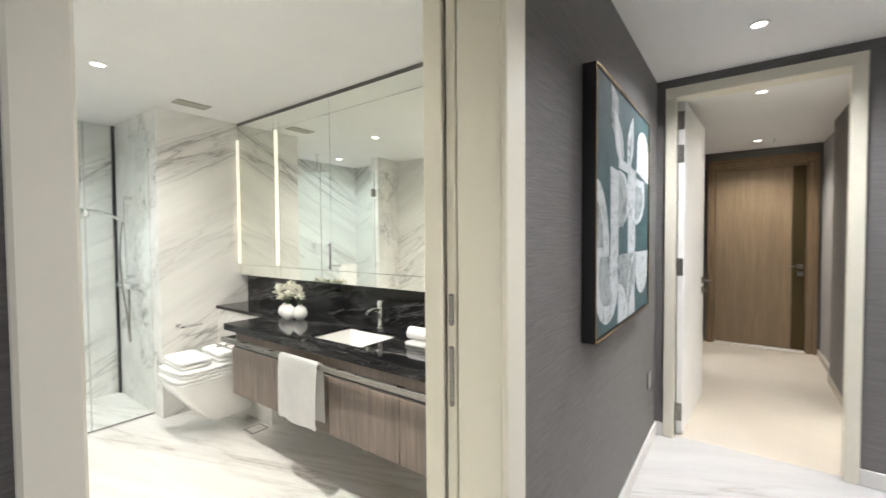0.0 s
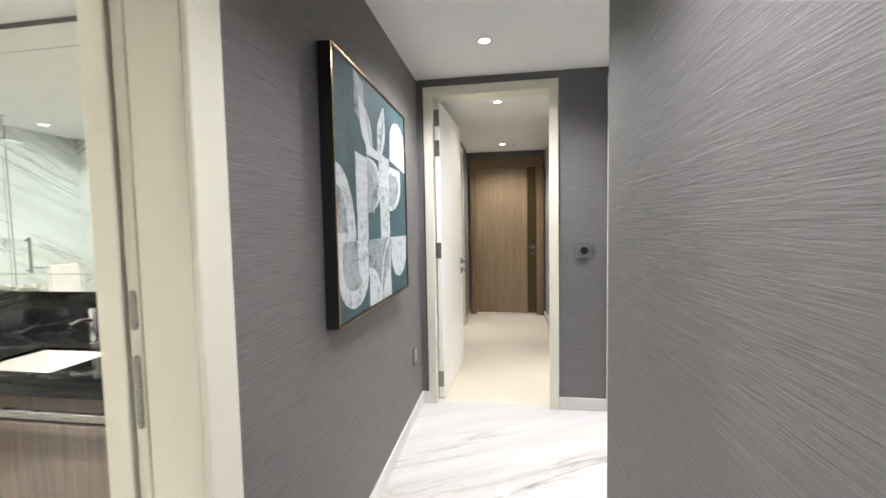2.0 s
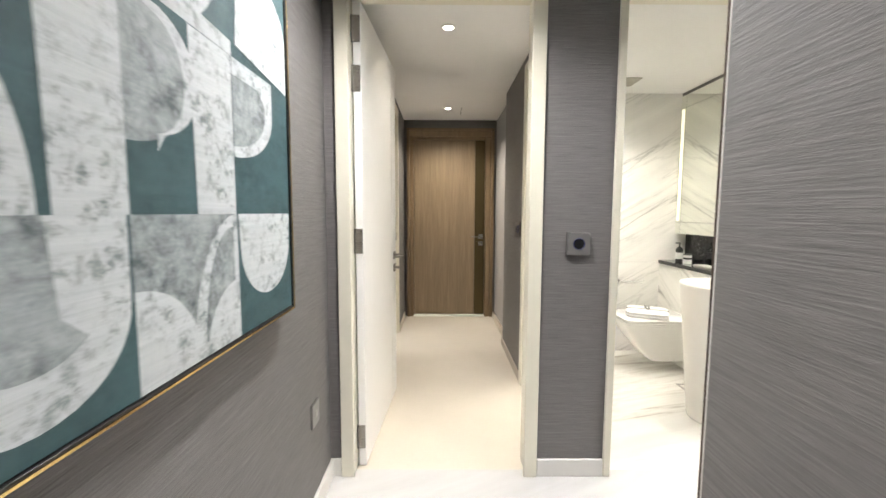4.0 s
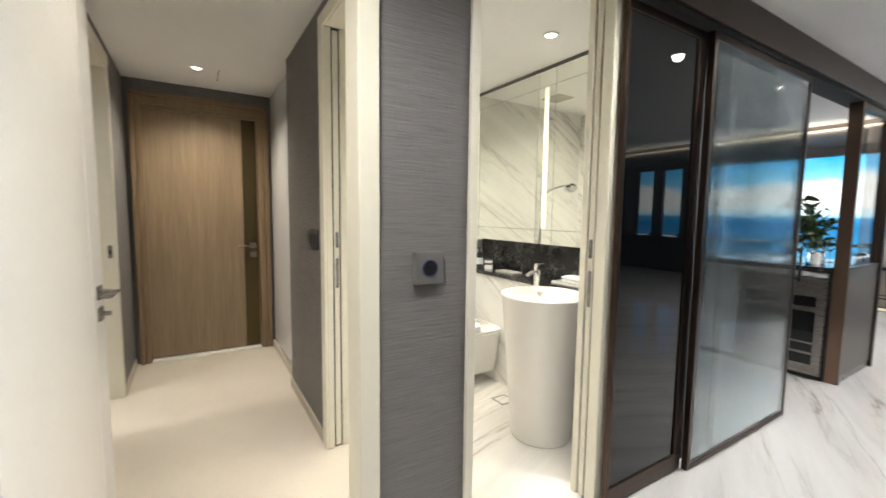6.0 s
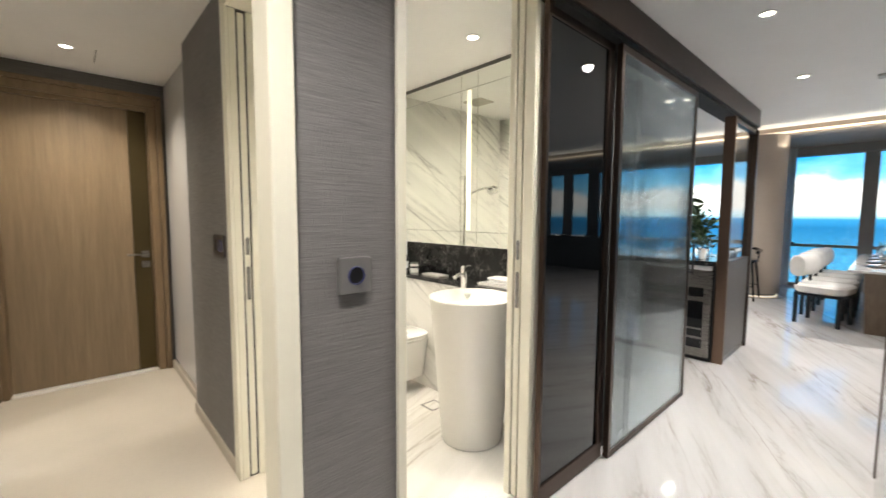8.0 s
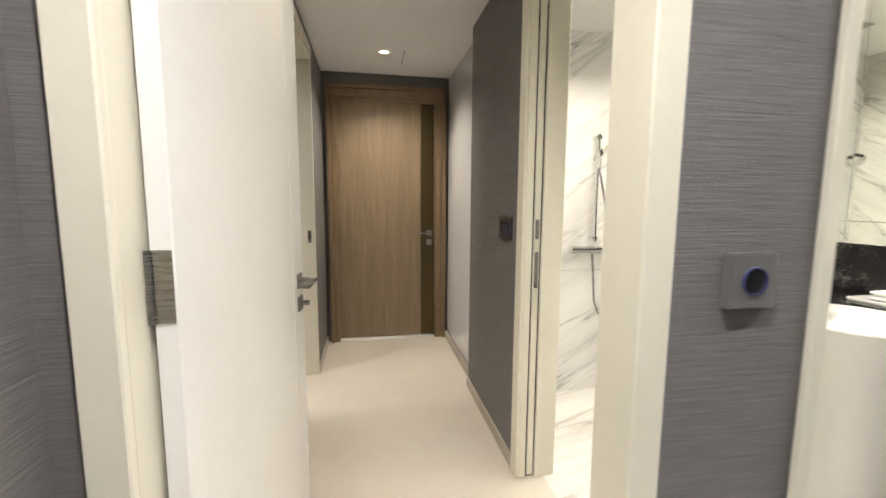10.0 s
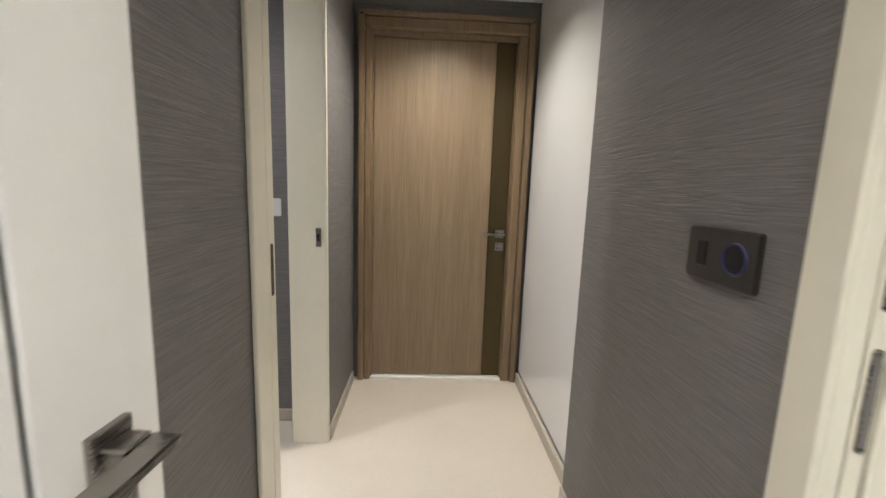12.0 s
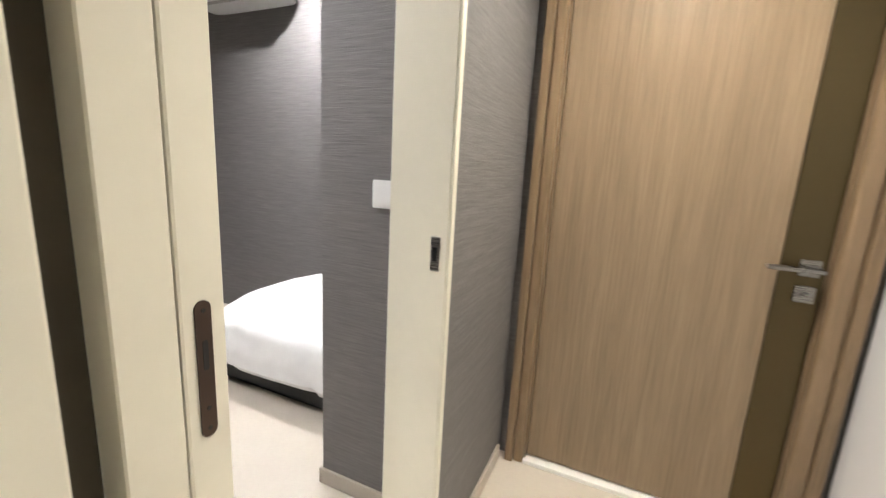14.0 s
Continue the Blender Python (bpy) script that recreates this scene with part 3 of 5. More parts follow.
# white hinged door standing open against the hall wall, hung on its hinge line
hd = thing("hinged_door", "white painted hall door standing open at a right angle", "door", at=Matrix.Translation((0.118, 0.062, 0)) @ pose(0, 0, 0, 0, 0, -3.25))
part("leaf", bm_box(0.0, 0.036, 0.0, 0.742, 0.008, 2.18, 0.002), M_DOORWHITE, hd)
# dark strip set in the groove in place of its shade
part("groove_shade", bm_box(0.006, 0.031, 0.7415, 0.749, 0.01, 2.178), M_DARK, hd)
part("lock_stile", bm_box(0.0, 0.036, 0.7485, 0.895, 0.008, 2.18, 0.002), M_DOORWHITE, hd)
for hz in (0.155, 1.11, 1.845, 2.06):
    hg = part("hinge", bm_box(0.003, 0.033, -0.0025, -0.0005, hz - 0.058, hz + 0.058), M_STEEL, hd, "brushed steel butt hinge")
    part("knuckle", bm_cyl((-0.001, -0.004, hz - 0.058), (-0.001, -0.004, hz + 0.058), 0.0055, seg=10), M_STEEL, hg)


def lever(parent, m, mat=M_STEEL):
    """Lever handle on a square rose with a square lock plate below; local x along the lever, y up, z out of the door."""
    h = part("lever_handle", on(m, bm_box(-0.026, 0.026, -0.026, 0.026, 0, 0.009, 0.0015)), mat, parent, "brushed steel lever handle")
    part("neck", on(m, bm_box(-0.017, 0.020, -0.012, 0.010, 0.008, 0.034, 0.002)), mat, h)
    part("grip", on(m, bm_box(-0.118, 0.024, -0.006, 0.006, 0.032, 0.064, 0.0025, None, 2)), mat, h)
    k = part("lock_plate", on(m, bm_box(-0.026, 0.026, -0.108, -0.056, 0, 0.009, 0.0015)), mat, parent, "square steel lock plate")
    part("thumb_turn", on(m, bm_cyl((0, -0.082, 0.008), (0, -0.082, 0.036), 0.009, seg=16)), mat, k)


lever(hd, Matrix.Translation((0.036, 0.818, 0.960)) @ Matrix(((0, 0, 1, 0), (1, 0, 0, 0), (0, 1, 0, 0), (0, 0, 0, 1))))
# lever on the back face shows past the leaf's edge
part("back_rose", bm_box(-0.009, 0.0, 0.792, 0.844, 0.934, 0.986, 0.002), M_STEEL, hd)

# oak entrance door at the end of the hall
of = thing("door_6", "oak veneer door frame at the end of the hall", "door frame", kind="structure")
for b in ((0.115, 0.148, 2.950, 3.005, 0.0, 2.18), (1.092, 1.128, 2.950, 3.005, 0.0, 2.18), (0.115, 1.128, 2.950, 3.005, 2.18, 2.21)):
    part("casing", bm_box(*b, 0.004), M_OAKFR, of)
for b in ((0.148, 0.190, 2.960, 3.005, 0.0, 2.115), (1.034, 1.092, 2.960, 3.005, 0.0, 2.115), (0.148, 1.092, 2.960, 3.005, 2.115, 2.18)):
    part("moulding", bm_box(*b, 0.008), M_OAKFR, of)
for b in ((0.190, 0.197, 2.980, 3.065, 0.0, 2.085), (1.027, 1.034, 2.980, 3.065, 0.0, 2.085), (0.190, 1.034, 2.980, 3.065, 2.082, 2.115)):
    part("stop", bm_box(*b, 0.003), M_OAKFR, of)
for sx in (0.133, 1.110):
    part("screw_cap", bm_cyl((sx, 2.9495, 2.185), (sx, 2.9475, 2.185), 0.006, seg=10), M_DARK, of)
solid("trim_threshold", bm_box(0.190, 1.034, 2.966, 3.07, 0, 0.02, 0.003), M_STONEW)
od = thing("oak_door", "closed oak veneer door with an olive bronze strip beside the lock", "door")
part("leaf", bm_box(0.199, 0.911, 3.000, 3.045, 0.026, 2.08, 0.002), M_OAK, od)
part("metal_strip", bm_box(0.9125, 1.025, 2.998, 3.045, 0.026, 2.08, 0.001), M_STRIP, od, "olive bronze inlay strip")
lever(od, Matrix.Translation((0.984, 2.998, 0.962)) @ FACE_NY, M_STEEL)

# gloss white built-in panel beside the oak door
wp = thing("tall_cabinet", "gloss white built-in tall cabinet front in the hall", "cabinet")
part("door", bm_box(1.152, 1.19, 1.943, 2.975, 0.068, 2.30, 0.002), M_PANEL, wp)
part("side_panel", bm_box(1.101, 1.19, 1.9405, 1.9425, 0.0, 2.305), M_PAPER, wp)


# ---------------------------------------------------------------- fittings on walls and ceilings
def downlight(x, y, z):
    d = thing("downlight", "small round recessed ceiling downlight switched on", "ceiling light", "recessed downlights", at=(x, y, z))
    part("trim_ring", bm_lathe([(0.028, -0.001), (0.045, -0.001), (0.047, -0.004), (0.044, -0.007), (0.030, -0.005), (0.028, -0.001)], 28), M_PLASTIC, d, smooth=True)
    part("lens", bm_lathe([(0.0, -0.0035), (0.0285, -0.0035), (0.0285, -0.002), (0.0, -0.002)], 24), M_LAMP, d, "glowing lens")


for dx, dy, dz, dw, dc in DOWNLIGHTS:
    downlight(dx, dy, dz)


def vent(x, y, z, w=0.13, d=0.30):
    v = thing("ceiling_vent", "beige metal ceiling air grille with thin slats", "vent", at=(x, y, z))
    for b in ((-w, -w + 0.02, -d / 2, d / 2), (w - 0.02, w, -d / 2, d / 2), (-w + 0.02, w - 0.02, -d / 2, -d / 2 + 0.02), (-w + 0.02, w - 0.02, d / 2 - 0.02, d / 2)):
        part("frame", bm_box(*b, -0.008, 0, 0.001), M_GRILLE, v)
    part("backing", bm_box(-w + 0.02, w - 0.02, -d / 2 + 0.02, d / 2 - 0.02, -0.002, 0), M_DARK, v)
    n = 9
    for i in range(n):
        yy = -d / 2 + 0.02 + (i + 0.5) * (d - 0.04) / n
        part("slat", bm_box(-w + 0.02, w - 0.02, yy - 0.009, yy + 0.009, -0.0065, -0.003), M_GRILLE, v)


vent(-2.70, -1.69, BCEIL, 0.055, 0.22)
vent(1.95, 1.45, BCEIL, 0.09, 0.2)
solid("trim_ceiling_slot", bm_box(0.72, 0.724, 2.42, 2.72, CEIL - 0.0015, CEIL + 0.001), M_DARK)
cs = thing("ceiling_sensor", "small square grey ceiling sensor", "sensor", at=(4.93, -0.95, CEIL))
part("plate", bm_box(-0.045, 0.045, -0.045, 0.045, -0.018, 0, 0.004), M_GREYPL, cs)
part("eye", bm_lathe([(0, -0.02), (0.018, -0.016), (0.024, -0.008)], 16), M_BLACK, cs)


def switch_plate(name, label, m, w, h, keys, face=M_PLATE, deep=0.010):
    s = thing(name, label, "switch", at=m)
    part("plate", bm_box(-w / 2, w / 2, -h / 2, h / 2, 0, deep, 0.003, None, 2), face, s)
    for kx, r in keys:
        k = part("key", bm_lathe([(0.0, deep + 0.0015), (r * 0.8, deep + 0.002), (r, deep)], 28, (kx, 0, 0)), M_BLACK, s, smooth=True)
        part("ring", bm_lathe([(r * 0.95, deep - 0.0005), (r * 0.98, deep + 0.0045), (r * 1.08, deep + 0.0045), (r * 1.12, deep - 0.0005)], 28, (kx, 0, 0)), M_INNER, k, "dim blue ring", smooth=True)
    return s


switch_plate("wall_switch", "square titanium wall switch with a round black key", Matrix.Translation((1.135, -0.001, 1.106)) @ FACE_NY, 0.102, 0.102, [(0.0, 0.024)], M_PLATE, 0.020)
hs = switch_plate("wall_switch", "double dark titanium wall switch with one round key", Matrix.Translation((1.099, 1.238, 1.123)) @ FACE_NX, 0.19, 0.108, [(0.042, 0.028)], M_DPLATE)
part("rocker", bm_box(-0.062, -0.034, -0.026, 0.026, 0.009, 0.012, 0.002), M_BLACK, hs)
so = thing("wall_socket", "titanium wall socket plate low on the grey wallpaper", "socket", at=Matrix.Translation((0.001, -0.243, 0.428)) @ FACE_X)
part("plate", bm_box(-0.045, 0.045, -0.05, 0.05, 0, 0.009, 0.003, None, 2), M_PLATE, so)
part("key", bm_box(-0.012, 0.012, -0.014, 0.014, 0.009, 0.012, 0.002), M_GREYPL, so)
ws = thing("wall_switch", "white plastic rocker switch on the bedroom wall", "switch", at=Matrix.Translation((-0.222, 2.499, 1.114)) @ FACE_NY)
part("plate", bm_box(-0.043, 0.043, -0.043, 0.043, 0, 0.010, 0.003, None, 2), M_PLASTIC, ws)
part("rocker", bm_box(-0.030, 0.030, -0.030, 0.030, 0.009, 0.014, 0.003, None, 2), M_PLASTIC, ws)

# bronze edging where the lobby wall ends
solid("trim_wall_end", bm_box(1.0435, 1.07, -1.0675, -1.060, 0, CEIL, 0.002), M_SKIRT)
solid("trim_wall_bronze", bm_box(1.046, 1.07, -1.0595, -1.051, 0, CEIL), M_BRONZE)
for k in range(4):
    tagged(new("wall_panel", mesh_of("wall_panel", bm_box(1.072 + k * 0.583, 1.652 + k * 0.583, -1.0675, -1.055, 0.0, CEIL - 0.002, 0.002), M_EBONY)), "tall gloss ebony wall panel", "panel", "ebony wall panels", "structure")
solid("trim_wall_far_end", bm_box(3.40, 3.408, -1.0775, -1.050, 0, CEIL, 0.001), M_BRONZE)


# ---------------------------------------------------------------- picture in the lobby
PY0, PY1, PZ0, PZ1 = -1.557, -0.562, 0.942, 1.914
art = thing("framed_painting", "abstract painting of white petals on teal in black frame", "painting",
            at=Matrix.Translation((0.004, PY0, PZ0)) @ FACE_X)
AW, AH = PY1 - PY0, PZ1 - PZ0
part("box_frame", bm_box(0.004, AW - 0.004, 0.004, AH - 0.004, 0, 0.040), M_BLACK, art)
for b in ((0, 0.009, 0, AH), (AW - 0.009, AW, 0, AH), (0.009, AW - 0.009, 0, 0.009), (0.009, AW - 0.009, AH - 0.009, AH)):
    part("frame_edge", bm_box(b[0], b[1], b[2], b[3], 0.0, 0.047, 0.001), M_BLACK, art)
    wx, wy = (0.0045 if b[1] - b[0] < 0.02 else b[1] - b[0]), (0.0045 if b[3] - b[2] < 0.02 else b[3] - b[2])
    bx, by = (b[1] - wx if b[0] > 0.5 else b[0]), (b[3] - wy if b[2] > 0.5 else b[2])
    part("brass_bead", bm_box(bx, bx + wx, by, by + wy, 0.0472, 0.0495), M_GOLD, art, "thin brass edge")
part("canvas", bm_box(0.012, AW - 0.012, 0.012, AH - 0.012, 0.040, 0.043), M_TEAL, art, "teal painted canvas")
CW = (AW - 0.024) / 3
ROWS = (0.012, 0.298, 0.648, AH - 0.012)
layer = [0.0432]


def shape(col, row, pts, mat, name="brush_shape"):
    poly = [(0.012 + (col + u) * CW, ROWS[row] + v * (ROWS[row + 1] - ROWS[row])) for u, v in pts]
    layer[0] += 0.00006
    part(name, bm_slab(poly, 0.0425, layer[0]), mat, art)


def arc_pts(cx, cy, rx, ry, a0, a1, n=18):
    return [(cx + rx * math.cos(radians(a0 + (a1 - a0) * i / n)), cy + ry * math.sin(radians(a0 + (a1 - a0) * i / n))) for i in range(n + 1)]


def petal(col, row, p0, p1, bulge, mat):
    a, b = Vector(p0), Vector(p1)
    n = Vector((-(b - a).y, (b - a).x)) * bulge
    side1 = [tuple((a * (1 - t) + b * t) + n * math.sin(math.pi * t)) for t in (i / 12 for i in range(13))]
    side2 = [tuple((a * (1 - t) + b * t) - n * math.sin(math.pi * t)) for t in (i / 12 for i in range(1, 12))][::-1]
    shape(col, row, side1 + side2, mat)


# bottom row
shape(0, 0, [(0.02, 1)] + arc_pts(0.5, 0.55, 0.48, 0.45, 180, 360) + [(0.98, 1)], M_CHALK)
shape(0, 0, [(0.14, 1)] + arc_pts(0.48, 0.62, 0.34, 0.28, 180, 320) + [(0.62, 0.55), (0.58, 1)], M_SMOKE)
shape(1, 0, [(0, 0), (1, 0), (1, 1), (0, 1)], M_SMOKE)
shape(1, 0, [(0, 0)] + arc_pts(0, 0, 0.52, 0.58, 0, 90), M_CHALK)
shape(1, 0, [(1, 0)] + arc_pts(1, 0, 0.55, 1.0, 90, 180), M_CHALK)
shape(1, 0, [(0.94, 0.10)] + arc_pts(0.94, 0.10, 0.37, 0.80, 90, 180), M_SMOKE)
shape(1, 0, [(1, 0)] + arc_pts(1, 0, 0.42, 0.48, 90, 180), M_CHALK)
shape(2, 0, [(0.02, 1)] + arc_pts(0.5, 0.72, 0.46, 0.46, 180, 360) + [(0.98, 1)], M_CHALK)
# middle row
shape(0, 1, [(0, 0)] + arc_pts(0, 0, 0.56, 0.80, 0, 90), M_CHALK)
shape(0, 1, [(0, 0.1)] + arc_pts(0, 0.1, 0.30, 0.48, 0, 90), M_SMOKE)
shape(0, 1, [(0.62, 0), (1, 0), (1, 0.97), (0.60, 0.99)], M_CHALK)
shape(1, 1, [(0.0, 0.98)] + arc_pts(0.0, 0.66, 0.52, 0.34, 90, -90), M_SMOKE)
shape(1, 1, [(0.0, 0.98), (0.30, 0.98)] + arc_pts(0.22, 0.68, 0.36, 0.30, 80, -80) + [(0.22, 0.30)] + arc_pts(0.2, 0.66, 0.26, 0.28, -85, 85), M_CHALK)
shape(1, 1, [(0.54, 0), (0.99, 0), (0.99, 1.0), (0.52, 1.0)], M_CHALK)
shape(2, 1, [(0, 1.0), (0.66, 1.0)] + arc_pts(0.0, 0.74, 0.66, 0.37, 0, -90), M_CHALK)
shape(2, 1, [(0, 0.89), (0.40, 0.89)] + arc_pts(0.0, 0.74, 0.52, 0.30, 12, -90), M_SMOKE)
# top row
shape(0, 2, [(0.62, 0.48), (0.96, 0.36), (0.96, 0.92), (0.62, 1.0)], M_SMOKE)
petal(0, 2, (1.25, 0.02), (0.78, 0.72), 0.22, M_CHALK)
petal(1, 2, (0.22, 0.10), (0.02, 0.62), 0.10, M_SMOKE)
petal(1, 2, (0.52, 0.0), (0.80, 0.86), 0.20, M_CHALK)
petal(1, 2, (0.58, 0.14), (0.76, 0.66), 0.10, M_SMOKE)
shape(1, 2, [(0.0, 0.02), (1.0, 0.0), (1.0, 0.10), (0.0, 0.16)], M_CHALK)
shape(2, 2, [(0.06, 0.10), (0.98, 0.0)] + arc_pts(0.54, 0.46, 0.44, 0.32, 0, 180), M_CHALK)


# ---------------------------------------------------------------- shared bathroom things
def bm_loft(sections, n=40):
    """Skins rounded-box outlines (z, x0, x1, y0, y1, power) one above another."""
    bm = bmesh.new()
    rings = []
    for z, x0, x1, y0, y1, pw in sections:
        ring = []
        for i in range(n):
            a = 2 * math.pi * i / n
            c, s = math.cos(a), math.sin(a)
            ring.append(bm.verts.new(((x0 + x1) / 2 + (x1 - x0) / 2 * math.copysign(abs(c) ** (2 / pw), c),
                                      (y0 + y1) / 2 + (y1 - y0) / 2 * math.copysign(abs(s) ** (2 / pw), s), z)))
        rings.append(ring)
    for a, b in zip(rings, rings[1:]):
        for i in range(n):
            bm.faces.new((a[i], a[(i + 1) % n], b[(i + 1) % n], b[i]))
    bm.faces.new(rings[0])
    bm.faces.new(rings[-1])
    bmesh.ops.recalc_face_normals(bm, faces=bm.faces[:])
    return bm


def toilet(m, label):
    """Wall-hung pan; local back at y = 0, front towards -y."""
    t = thing("toilet", label, "toilet", at=m)
    part("bowl", bm_loft([(0.09, -0.10, 0.10, -0.30, 0.0, 5), (0.12, -0.115, 0.115, -0.34, 0.0, 5), (0.26, -0.155, 0.155, -0.46, 0.0, 5),
                          (0.36, -0.178, 0.178, -0.525, 0.0, 5.5), (0.392, -0.182, 0.182, -0.535, 0.0, 6)]), M_CERAM, t, smooth=True)
    part("seat", bm_loft([(0.394, -0.182, 0.182, -0.538, -0.02, 6), (0.398, -0.185, 0.185, -0.54, -0.02, 6), (0.408, -0.185, 0.185, -0.54, -0.02, 6), (0.411, -0.182, 0.182, -0.537, -0.02, 6)]), M_CERAM, t, smooth=True)
    part("lid", bm_loft([(0.413, -0.183, 0.183, -0.538, -0.01, 6), (0.418, -0.186, 0.186, -0.542, -0.008, 6), (0.430, -0.186, 0.186, -0.542, -0.008, 6), (0.437, -0.176, 0.176, -0.53, -0.015, 6)]), M_CERAM, t, smooth=True)
    return t


def folded_towel(m, label, w, d, h, ribbon):
    f = thing("folded_towel", label, "towel", at=m)
    n = 2
    for i in range(n):
        part("fold", bm_loft([(h * i / n + 0.001, -w / 2 + 0.01, w / 2 - 0.01, -d / 2 + 0.01, d / 2 - 0.01, 7), (h * (i + 0.3) / n, -w / 2, w / 2, -d / 2, d / 2, 7),
                              (h * (i + 0.7) / n, -w / 2, w / 2, -d / 2, d / 2, 7), (h * (i + 1) / n, -w / 2 + 0.015, w / 2 - 0.015, -d / 2 + 0.015, d / 2 - 0.015, 7)], 28), M_TOWEL, f, smooth=True)
    if ribbon:
        part("ribbon", bm_box(-0.009, 0.009, -d / 2 - 0.002, d / 2 + 0.002, 0.002, h + 0.003, 0.002), M_CURTAIN, f, "dark grey ribbon")
        for s in (-1, 1):
            part("bow_loop", bm_tube([(0, 0, h + 0.004), (s * 0.03, 0.02, h + 0.022), (s * 0.055, 0.0, h + 0.012), (s * 0.03, -0.018, h + 0.016), (0, 0, h + 0.004)], 0.004, 6), M_CURTAIN, f)
    return f


def basin_mixer(m, label, mat=M_CHROME, h=0.15):
    t = thing("basin_tap", label, "tap", at=m)
    part("body", bm_lathe([(0, 0), (0.024, 0), (0.024, 0.004), (0.019, 0.008), (0.019, h), (0.0, h)], 24), mat, t, smooth=True)
    part("spout", bm_tube([(0, 0, h * 0.72), (0, -0.06, h * 0.78), (0, -0.11, h * 0.70)], 0.012, 12), mat, t, smooth=True)
    part("lever", bm_box(-0.009, 0.009, -0.012, 0.075, h + 0.004, h + 0.014, 0.003), mat, t)
    part("cap", bm_lathe([(0, h + 0.018), (0.016, h + 0.014), (0.0195, h), ], 20), mat, t, smooth=True)
    return t


def paper_holder(m, label, reach=0.15):
    p = thing("paper_holder", label, "paper holder", at=m)
    part("rose", bm_box(-0.02, 0.02, -0.02, 0.02, 0, 0.01, 0.003), M_CHROME, p)
    part("neck", bm_box(-0.008, 0.008, -0.008, 0.008, 0.009, 0.052, 0.002), M_CHROME, p)
    part("arm", bm_box(-0.008, reach, -0.009, 0.009, 0.0525, 0.064, 0.003), M_CHROME, p)
    part("end_stop", bm_box(reach - 0.006, reach, 0.0095, 0.018, 0.0525, 0.064, 0.002), M_CHROME, p)


def floor_drain(x, y, label):
    d = thing("floor_drain", label, "drain", at=(x, y, 0))
    for b in ((-0.06, 0.06, -0.06, -0.05), (-0.06, 0.06, 0.05, 0.06), (-0.06, -0.05, -0.05, 0.05), (0.05, 0.06, -0.05, 0.05)):
        part("frame", bm_box(*b, 0.0005, 0.003), M_PLATE, d)
    part("insert", bm_box(-0.046, 0.046, -0.046, 0.046, 0.0004, 0.0025), M_BATHF, d)


def shower_set(m, label):
    """Rail with hand shower; local x along the wall, y up, z out of the wall."""
    s = thing("shower_set", label, "shower", at=m)
    part("rail", bm_cyl((0, 1.0, 0.055), (0, 1.66, 0.055), 0.010, seg=14), M_CHROME, s, smooth=True)
    for zz in (1.02, 1.64):
        part("bracket", bm_cyl((0, zz, 0.0), (0, zz, 0.062), 0.016, seg=14), M_CHROME, s, smooth=True)
    hd_ = part("hand_shower", bm_tube([(0, 1.46, 0.075), (-0.03, 1.50, 0.13), (-0.07, 1.53, 0.20), (-0.10, 1.54, 0.26)], 0.012, 12), M_CHROME, s, smooth=True)
    part("spray_head", bm_lathe([(0, 0.0), (0.05, 0.0), (0.055, 0.006), (0.03, 0.022), (0.0, 0.026)], 24, (0, 0, 0)), M_CHROME, hd_, smooth=True).matrix_basis = Matrix.Translation((-0.13, 1.52, 0.29)) @ pose(0, 0, 0, 60, 0, 40)
    part("hose", bm_tube(smooth_arc((0, 1.45, 0.07), (0.05, 1.15, 0.13), (0.10, 0.78, 0.09), 10) + smooth_arc((0.10, 0.78, 0.09), (0.10, 0.36, 0.06), (0.02, 0.62, 0.05), 12)[1:] + [Vector((0.0, 0.92, 0.04))], 0.007, 8), M_STEEL, s, smooth=True)
    mx = part("mixer", bm_cyl((-0.12, 0.95, 0.05), (0.12, 0.95, 0.05), 0.022, seg=18), M_CHROME, s, smooth=True)
    for sx in (-1, 1):
        part("knob", bm_cyl((sx * 0.122, 0.95, 0.05), (sx * 0.155, 0.95, 0.05), 0.026, seg=18), M_CHROME, mx, smooth=True)
        part("union", bm_cyl((sx * 0.075, 0.95, 0.0), (sx * 0.075, 0.95, 0.05), 0.018, seg=14), M_CHROME, mx, smooth=True)


def rain_shower(x, y, z, label):
    """Round rain head on a short drop pipe; x, y, z: its rose on the ceiling."""
    r = thing("rain_shower", label, "shower", at=(x, y, z))
    part("rose", bm_lathe([(0, 0), (0.03, 0), (0.03, -0.006), (0.012, -0.012), (0, -0.012)], 24), M_CHROME, r, smooth=True)
    part("drop_pipe", bm_cyl((0, 0, -0.010), (0, 0, -0.20), 0.010, seg=14), M_CHROME, r, smooth=True)
    part("head", bm_lathe([(0, -0.19), (0.03, -0.196), (0.115, -0.206), (0.12, -0.210), (0.118, -0.216), (0, -0.216)], 36), M_CHROME, r, smooth=True)


def pump_bottle(x, y, z, r, h, mat, label, pump=M_BLACK, band=None):
    b = thing("pump_bottle", label, "bottle", at=(x, y, z))
    part("bottle", bm_lathe([(0, 0), (r, 0), (r, h * 0.85), (r * 0.6, h * 0.95), (r * 0.35, h), (0, h)], 20), mat, b, smooth=True)
    pp = part("pump", bm_cyl((0, 0, h), (0, 0, h + 0.03), r * 0.22, seg=10), pump, b)
    part("nozzle", bm_box(-0.035, 0.008, -0.006, 0.006, h + 0.026, h + 0.036, 0.002), pump, pp)
    if band:
        part("label_band", bm_lathe([(r + 0.0006, h * 0.2), (r + 0.0006, h * 0.62)], 20), band, b, "plain white label", smooth=True)


